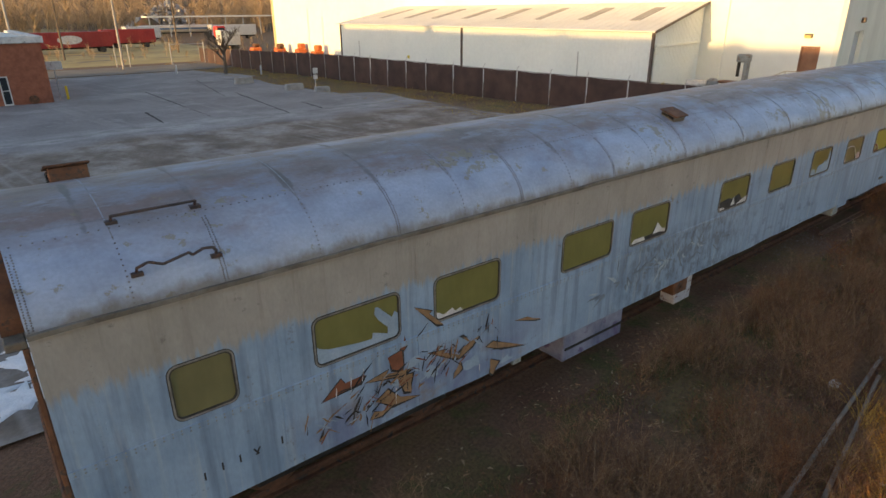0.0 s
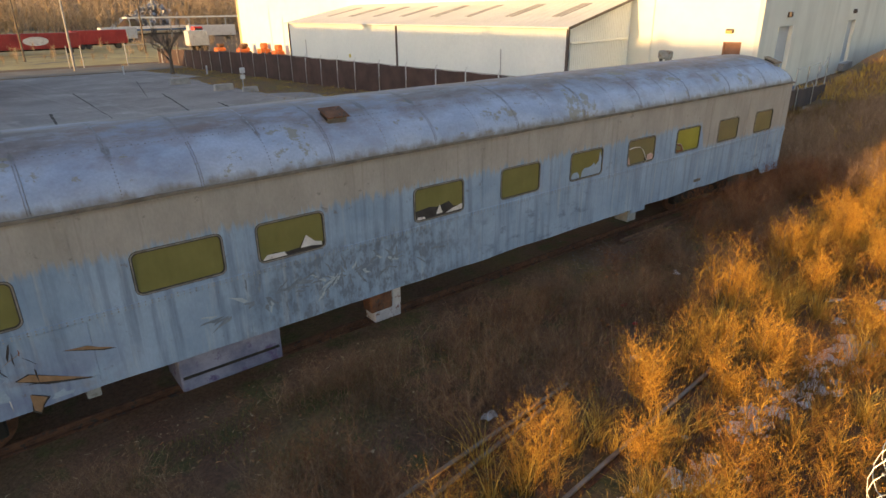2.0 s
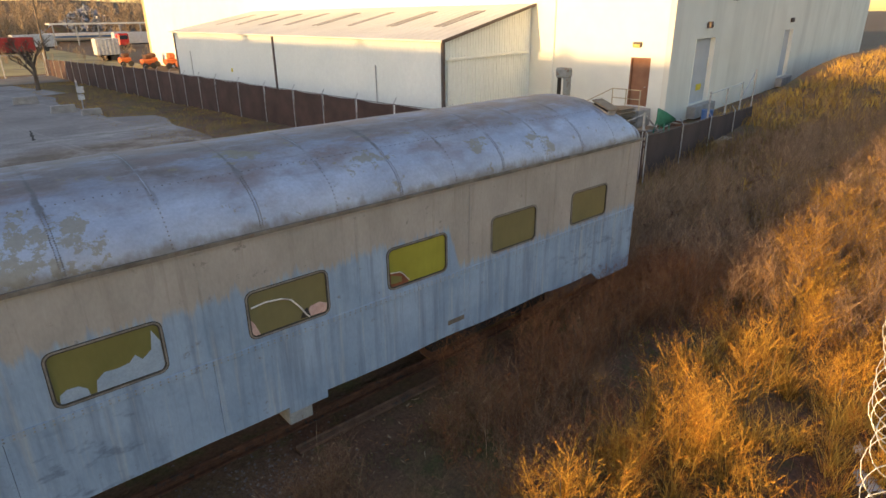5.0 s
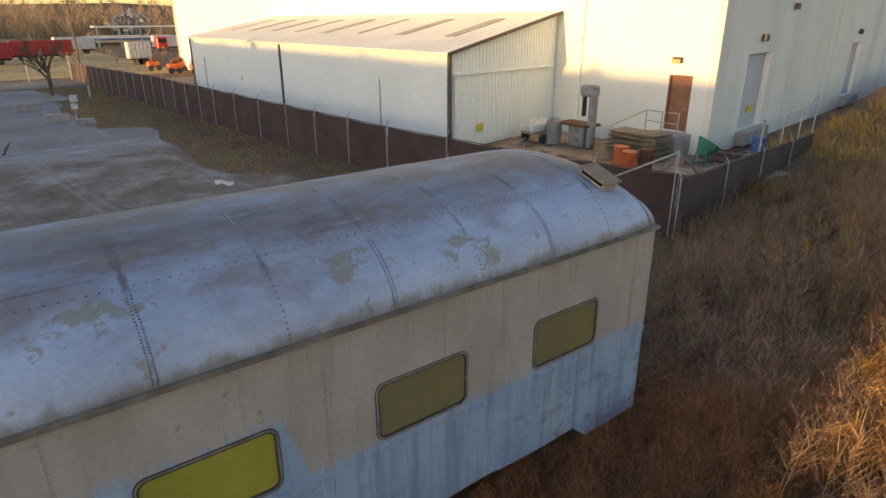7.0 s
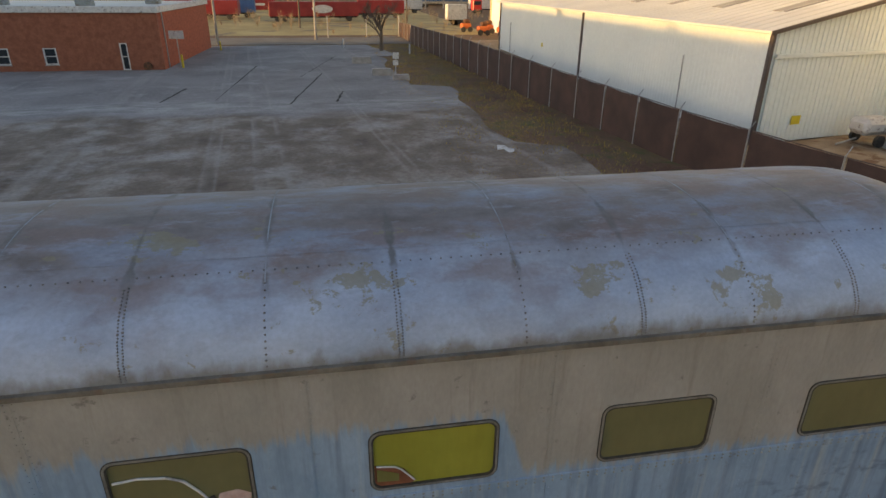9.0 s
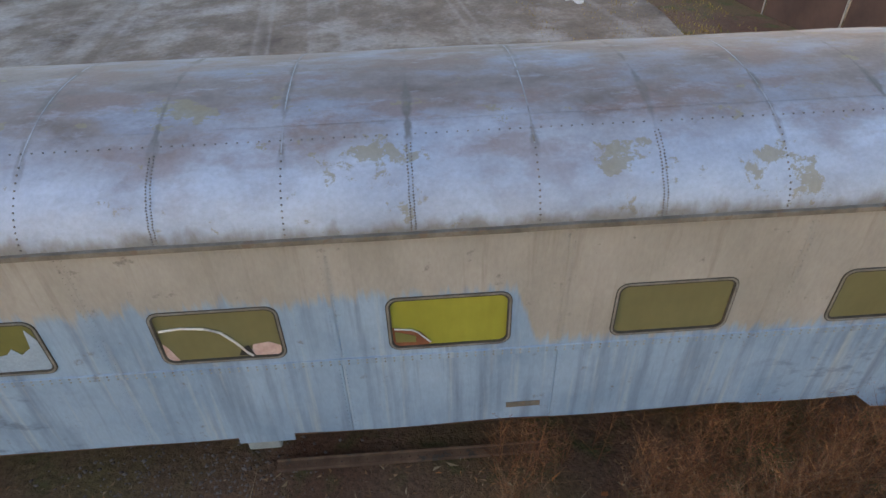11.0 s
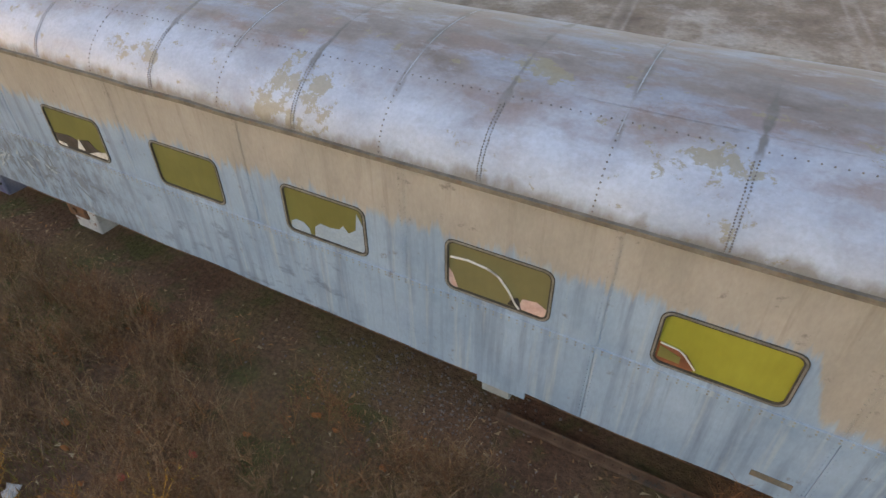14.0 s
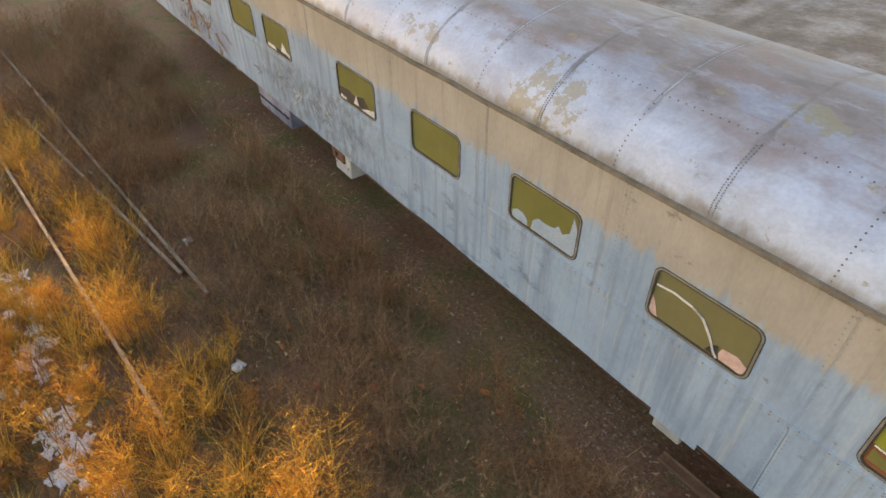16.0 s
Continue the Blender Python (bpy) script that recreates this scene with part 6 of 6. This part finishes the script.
bare_tree(24.9, 65.6, 8.0, "bare winter tree with spreading branches on the grass")
cs = np.stack([rng.uniform(-170, 200, 1300), rng.uniform(205, 330, 1300), np.full(1300, G - 1)], 1)
v, f = weeds(rng, cs, rng.uniform(6, 15, 1300), 80, 0, 0.30, 0.1, 0.09, 0.15)
strip_mesh("far_woods", v, f, M_WOODS, "bare brown woods on the skyline", "woods")
cs = np.stack([rng.uniform(-60, 60, 260), rng.uniform(88, 150, 260), np.full(260, G - 0.9)], 1)
v, f = weeds(rng, cs, rng.uniform(0.6, 2.4, 260), 40, 3, 0.45, 0.08, 0.02)
strip_mesh("roadside_brush", v, f, M_WOODS, "dry brush beyond the road", "brush")
g = Geo()
for k in range(420):
    a, r = rng.uniform(0, 6.28), rng.uniform(0, 1) ** 0.6
    x, y = 66 + 16 * r * math.cos(a), 232 + 8 * r * math.sin(a)
    s = rng.uniform(0.4, 1.4)
    m = pose(x, y, G + 9 * (1 - r) + 0.2, *rng.uniform(0, 180, 3))
    g.box(-s, s, -s * 0.5, s * 0.5, -0.08, 0.08, 0, m)
solid("scrap_heap", g, grained("scrap_metal", (0.30, 0.30, 0.31), (0.55, 0.55, 0.56), 0.4, 0.5, 0.4), "grey heap of scrap metal far off", "scrap heap", "stuff")


g = Geo()
for i in range(25):
    for j in range(9):
        a, r = 6.2832 * i / 24, j / 8
        x, y = 54 + 9 * r * math.cos(a), 215 + 5 * r * math.sin(a)
        g.v.append((x, y, G - 1 + 6.5 * (1 - r) * (1 - 0.25 * r) + 0.5 * noise.noise((x * 0.5, y * 0.5, 3))))
g.f = [(i * 9 + j, i * 9 + j + 1, i * 9 + j + 10, i * 9 + j + 9) for i in range(24) for j in range(8)]
solid("earth_heap", g, M_EARTH, "dark brown heap of earth before the scrap", "earth heap", smooth=True)


# ---- snow, litter and pipes in the weeds ----
def snow_patch(x, y, r, seed):
    g = Geo()
    level = lot_z(y) + 0.02 if y > 4.2 else 0.0
    n, rings = 22, 5
    pts = [(x, y, (level or ground_height(x, y)) + 0.05)]
    for j in range(1, rings + 1):
        for i in range(n):
            a = 6.2832 * i / n
            rad = r * j / rings * (0.35 + 1.4 * abs(noise.noise((math.cos(a) * 2.6 + seed, math.sin(a) * 2.6, seed * 1.7))))
            px, py = x + rad * 1.5 * math.cos(a), y + rad * math.sin(a)
            pts.append((px, py, (level or ground_height(px, py)) + 0.025 * (1 - (j / rings) ** 2) + 0.02 * noise.noise((px * 9, py * 9, seed)) + 0.012 - (0.05 if j == rings else 0)))
    f = [(0, 1 + i, 1 + (i + 1) % n) for i in range(n)]
    for j in range(rings - 1):
        f += [(1 + j * n + i, 1 + (j + 1) * n + i, 1 + (j + 1) * n + (i + 1) % n, 1 + j * n + (i + 1) % n) for i in range(n)]
    solid("snow_patch", g.add(pts, f), M_SNOW, "thin melting patch of old snow among weeds", "snow", group="snow patches in the weeds", smooth=True)


for k in range(120):
    snow_patch(rnd.uniform(9.5, 17.5), -5.45 + rnd.gauss(0, 0.2), rnd.uniform(0.05, 0.2), k * 1.37)
for k in range(10):
    snow_patch(rnd.uniform(17, 24), -5.0 + rnd.gauss(0, 0.35), rnd.uniform(0.1, 0.25), 50 + k * 1.37)


def litter(x, y, s, material, label):
    z = ground_height(x, y) + 0.03
    pts = []
    for k in range(9):
        a = 6.2832 * k / 9
        rr = s * rnd.uniform(0.5, 1.0)
        pts.append((x + rr * math.cos(a), y + rr * math.sin(a) * 0.7, z + rnd.uniform(0, 0.35) * s))
    g = Geo().add(pts + [(x, y, z + s * 0.45)] + [(p[0], p[1], p[2] - 0.02) for p in pts], [(i, (i + 1) % 9, 9) for i in range(9)] + [(i, 10 + i, 10 + (i + 1) % 9, (i + 1) % 9) for i in range(9)])
    solid("litter", g, material, label, "litter", group="litter beside the track")


M_REDL = grained("red_plastic", (0.45, 0.03, 0.03), (0.6, 0.06, 0.05), 8, 0.5)
M_LEAF = grained("orange_dead_leaf", (0.38, 0.12, 0.03), (0.5, 0.18, 0.05), 8, 0.8)
for x, y, s, m, lab in ((15.1, -1.9, 0.10, M_REDL, "crushed red and white carton in the weeds"), (14.6, -2.5, 0.09, M_REDL, "red scrap in the weeds"), (17.5, -1.6, 0.15, M_WHITE, "crumpled white bag in the weeds"),
                        (18.2, -2.0, 0.13, grained("green_white_bag", (0.35, 0.55, 0.42), (0.7, 0.75, 0.7), 6, 0.5), "crumpled green and white bag"), (10.46, -2.83, 0.17, M_WHITE, "white sheet caught in the weeds"),
                        (8.54, -4.23, 0.2, M_WHITE, "torn white sheet on the grass"), (13.6, -3.2, 0.16, M_WHITE, "crumpled white bag in the weeds"), (7.0, -3.7, 0.13, M_CONC, "grey rag in the weeds")):
    litter(x, y, s, m, lab)
for k in range(26):
    litter(rnd.uniform(12, 23), rnd.uniform(-2.8, -0.3), rnd.uniform(0.045, 0.09), M_LEAF, "fallen orange leaf on the ground")
for (ax, ay), (bx, by) in OLD_RAILS:
    m = pose((ax + bx) / 2, (ay + by) / 2, G - 0.075, 0, 0, math.degrees(math.atan2(by - ay, bx - ax)))
    l = math.hypot(bx - ax, by - ay) / 2
    rail = thing("old_rail", ((ax + bx) / 2, (ay + by) / 2, G), "disused steel rail lying half hidden in weeds", "rail", "old rails in the weeds")
    part("rail_head", Geo().box(-l, l, -0.03, 0.03, 0.085, 0.12, 0.008, m), grained("rubbed_rail_top", (0.24, 0.20, 0.16), (0.36, 0.31, 0.25), 3, 0.5, 0.4), rail)
    part("rail_web", Geo().box(-l, l, -0.01, 0.01, 0.025, 0.084, 0, m), M_RUST, rail)
    part("rail_foot", Geo().box(-l, l, -0.07, 0.07, 0.0, 0.024, 0, m), M_RUST, rail)
for k in range(9):
    snow_patch(-1.4 + 0.22 * k, 4.9 + rnd.uniform(0, 2.6), rnd.uniform(0.35, 0.6), 130 + k * 1.9)
for k in range(12):
    snow_patch(rnd.uniform(-5.0, -1.0), rnd.uniform(0.6, 4.0), rnd.uniform(0.3, 0.7), 90 + k * 1.7)

# ---- razor-wire fence beside the track ----
WIRE = [Vector(p) for p in ((2.0, -8.75, 0), (8.0, -8.0, 0), (12.0, -7.42, 0), (16.0, -6.72, 0), (20.0, -5.87, 0), (24.0, -5.05, 0), (30.0, -3.8, 0))]
wire_fence = thing("razor_wire_fence", (2.0, -8.7, G), "chain-link fence topped with bright coiled razor wire", "fence")
TOP = 1.62
M_WIRE = grained("bright_razor_wire", (0.6, 0.58, 0.5), (0.75, 0.73, 0.66), 8, 0.4, 0.5)


def along(s):
    """The place s metres along the fence, and the way across it towards the car."""
    for a, b in zip(WIRE, WIRE[1:]):
        l = (b - a).length
        if s <= l or b is WIRE[-1]:
            e = (b - a).normalized()
            return a + e * s, Vector((-e.y, e.x, 0)), e
        s -= l


L = sum((b - a).length for a, b in zip(WIRE, WIRE[1:]))
n_posts = 10
for k in range(n_posts + 1):
    p, across, e = along(L * k / n_posts * 0.9999)
    p = p - across * 0.25
    post = part("post", Geo().tube((p.x, p.y, G - 0.1), (p.x, p.y, TOP + 0.05), 0.035, n=8), M_STEEL, wire_fence)
    q = p + across * 0.34
    m = look((p.x, p.y, TOP), (q.x, q.y, TOP + 0.46)) @ pose(0, 0, 0, 180)
    part("angled_arm", Geo().box(-0.025, 0.025, -0.010, 0.010, 0, 0.56, 0.004, m), M_WHITE, post)
    if k:
        part("top_rail", Geo().tube(last, (p.x, p.y, TOP), 0.026, n=8), M_STEEL, wire_fence)
    last = (p.x, p.y, TOP)
g = Geo()
for k in range(int((L - 2) / 0.14)):
    p, across, e = along(0.14 * k)
    p = p - across * 0.25
    for flip in (0, 1):
        a, b = (p, p + e * 1.95) if flip else (p + e * 1.95, p)
        g.add([Vector((a.x, a.y, TOP)), Vector((a.x, a.y, TOP)) + e * 0.008, Vector((b.x, b.y, G)) + e * 0.008, Vector((b.x, b.y, G))], [(0, 1, 2, 3)])
tagged(part("chain_link", g, M_STEEL, wire_fence), kind="stuff")
coil = []
s_at, a_at, k = 0.0, 0.0, 0
while s_at < L - 0.3:
    p, across, e = along(s_at)
    sag = 0.06 * math.sin(s_at * 2.1) + 0.08 * noise.noise((s_at * 0.8, 4, 1))
    r = 0.225 + 0.09 * noise.noise((s_at * 1.7, 2, 0))
    coil.append(p + Vector((0, 0, TOP + 0.22 + sag)) + across * (math.cos(a_at) * r) + Vector((0, 0, math.sin(a_at) * r)) + e * (0.07 * math.sin(a_at) + 0.05 * noise.noise((k * 0.1, 0, 5))))
    a_at += 6.2832 / 16
    s_at += (0.30 + 0.2 * noise.noise((s_at * 0.9, 9, 3))) / 16
    k += 1
g = Geo().path(coil, 0.0042, 4)
for k in range(0, len(coil) - 1, 2):
    p, u = coil[k], (coil[k + 1] - coil[k]).normalized()
    w = u.orthogonal().normalized()
    g.add([p - u * 0.012, p + w * 0.015, p + u * 0.012, p - w * 0.015], [(0, 1, 2, 3)])
tagged(part("razor_wire_coil", g, M_WIRE, wire_fence, "bright coiled razor wire"), kind="stuff")

# low platform and boards beyond the wire fence
plat = thing("steel_platform", (16.3, -8.3, G), "rusty platform with grating beyond the wire fence", "platform")
m = pose(16.3, -8.35, 0, 0, 0, 11)
for k in range(9):
    part("board", Geo().box(-1.6, 1.6, -0.9 + 0.2 * k, -0.72 + 0.2 * k, 0.05, 0.10, 0.006, m), M_WOOD, plat)
part("frame", Geo().box(-1.7, 1.7, -1.0, -0.92, -0.2, 0.12, 0.01, m).box(-1.7, 1.7, 0.92, 1.0, -0.2, 0.12, 0.01, m), M_RUST, plat)
for sx in (-1.5, 1.5):
    for sy in (-0.85, 0.85):
        part("leg", Geo().box(sx - 0.05, sx + 0.05, sy - 0.05, sy + 0.05, G, 0.045, 0.005, m), M_RUST, plat)
dd = thing("oil_drum", (19.0, -7.3, G), "dark rusty steel drum beyond the wire fence", "drum", "drums in the yard")
part("barrel", Geo().tube((19.0, -7.3, G), (19.0, -7.3, G + 0.86), 0.29, n=20), M_RUST, dd)

# ---- spray paint on the skirt: shards with dark edges ----
def spray(name, pts, material, y):
    return part(name, Geo().prism([(x, y, z) for x, z in pts], (0, 0.0015, 0)), material, car)


gr = random.Random(21)


def stroke(name, x, z, l, w, a, material, y, taper=0.2):
    """A pointed stroke of paint: its middle, length, width and slant."""
    ca, sa = math.cos(radians(a)), math.sin(radians(a))
    j = [math.sin(41.3 * x + 17.7 * z + 2.1 * i) for i in range(4)]
    shape = [(-0.5 * l, -w * taper), ((0.1 + 0.25 * j[0]) * l, -0.55 * w), (0.5 * l, 0.25 * w * j[1]), ((0.1 + 0.2 * j[2]) * l, 0.1 * w), ((-0.2 + 0.2 * j[3]) * l, 0.55 * w)]
    spray(name, [(x + u * ca - v * sa, min(1.585 if z < 1.59 else 9.0, z + u * sa + v * ca)) for u, v in shape], material, y)


def wash(x, z, r, material, y):
    """A soft-edged cloud of thin paint with an uneven outline."""
    spray("graffiti_wash", [(x + r * gr.uniform(0.6, 1.25) * math.cos(j * 0.45), min(1.58, max(0.66, z + 0.62 * r * gr.uniform(0.6, 1.25) * math.sin(j * 0.45)))) for j in range(14)], material, y)


for k, (x, z, r) in enumerate([(3.82, 1.32, 0.06), (4.82, 0.91, 0.08), (5.49, 0.67, 0.06), (3.55, 1.11, 0.04), (3.57, 0.58, 0.08), (4.11, 1.05, 0.07)]):
    wash(x, z, r * 2.2, M_SPRAY, -0.0026 - 0.0001 * k)
for k, (x, z, l, w, a) in enumerate([(2.79, 1.4, 0.61, 0.18, 11), (3.56, 0.88, 0.68, 0.19, -26), (3.58, 1.42, 0.35, 0.22, -58), (3.43, 1.29, 0.7, 0.12, -9), (3.71, 1.07, 0.36, 0.21, -57), (4.36, 1.23, 0.7, 0.1, -27), (4.73, 1.2, 0.46, 0.11, 30), (5.47, 0.95, 0.84, 0.1, -20), (4.56, 0.88, 0.26, 0.1, -123), (3.67, 1.65, 0.2, 0.08, 77), (4.08, 1.91, 0.6, 0.1, -43), (5.92, 1.23, 0.59, 0.05, -16), (5.24, 0.69, 0.3, 0.17, -81), (3.3, 0.79, 0.37, 0.1, 2)]):
    lay = -0.0038 - 0.0006 * k
    stroke("graffiti_edge", x + 0.006, z - 0.01, l * 1.06, w * 1.25 + 0.012, a, M_BLACK, lay)
    stroke("graffiti_shard", x, z, l, w, a, M_REDBROWN if k in (0, 2, 9) else M_BROWN, lay - 0.0003, 0.35)
for k, (x, z, l, a) in enumerate([(4.51, 1.05, 0.38, -44), (3.0, 1.21, 0.24, 46), (3.08, 0.77, 0.23, -84), (4.96, 1.23, 0.2, -59), (5.29, 1.05, 0.24, -86), (3.96, 1.73, 0.25, 40), (4.33, 1.04, 0.25, 44), (4.5, 1.18, 0.31, -103), (2.81, 1.34, 0.32, 1), (3.98, 1.41, 0.15, -14), (3.04, 1.44, 0.54, -133), (3.56, 1.24, 0.48, -10), (5.54, 0.89, 0.83, -14)]):
    stroke("graffiti_stroke", x, z, l, 0.022, a, M_BLACK, -0.0130 - 0.0001 * k)
for k, (x, z, l, a) in enumerate([(2.69, 1.34, 0.16, -95), (2.89, 1.37, 0.23, -94), (3.06, 1.44, 0.19, -99), (3.52, 0.94, 0.25, -92), (4.95, 0.75, 0.18, -86)]):
    stroke("graffiti_stroke", x, z, l, 0.016, a, M_WHITE, -0.0145 - 0.0001 * k)
# small flecks and cuts of paint scattered among the shards
for k in range(130):
    x = gr.gauss(3.2, 0.45) if k < 80 else gr.gauss(4.6, 0.4)
    z = 0.98 + 0.17 * (x - 2.6) + gr.gauss(0, 0.13)
    if 0.7 < z < 1.5:
        stroke("graffiti_fleck", x, z, gr.uniform(0.06, 0.3), gr.uniform(0.008, 0.04), gr.choice((25, 35, 60, 85, -40)) + gr.uniform(-12, 12), gr.choice((M_BLACK, M_BLACK, M_BROWN, M_BROWN, M_SPRAY, M_REDBROWN)), -0.0160 - 0.00002 * k)
# faded feather-like strokes fanning out over the skirt about the middle of the car
M_FADED = grained("faded_grey_paint", (0.14, 0.175, 0.215), (0.22, 0.27, 0.32), 5, 0.75)
M_FADED_PALE = grained("faded_pale_paint", (0.34, 0.41, 0.47), (0.42, 0.49, 0.54), 5, 0.75)
for k in range(70):
    a, r = gr.uniform(0, 360), gr.uniform(0.15, 0.75)
    cx = gr.choice((9.7, 9.9, 10.9, 8.3))
    x, z = cx + 1.3 * r * math.cos(radians(a)), 1.18 + 0.45 * r * math.sin(radians(a))
    if 0.68 < z < 1.5:
        stroke("faded_stroke", x, z, gr.uniform(0.15, 0.42), gr.uniform(0.03, 0.075), a + gr.uniform(-20, 20), M_FADED if gr.random() < 0.65 else M_FADED_PALE, -0.0030 - 0.00008 * k, 0.1)
for x, z, turn in ((1.12, 1.0, 0), (1.31, 1.03, 0), (1.50, 1.03, 0), (1.68, 1.03, 30), (1.70, 1.03, -30), (1.98, 1.03, 0)):
    ca, sa = math.cos(radians(turn)), math.sin(radians(turn))
    spray("marking_bar", [(x + a * ca - b * sa, z + a * sa + b * ca) for a, b in ((-0.010, -0.05), (0.010, -0.05), (0.010, 0.05), (-0.010, 0.05))], M_BLACK, -0.004)
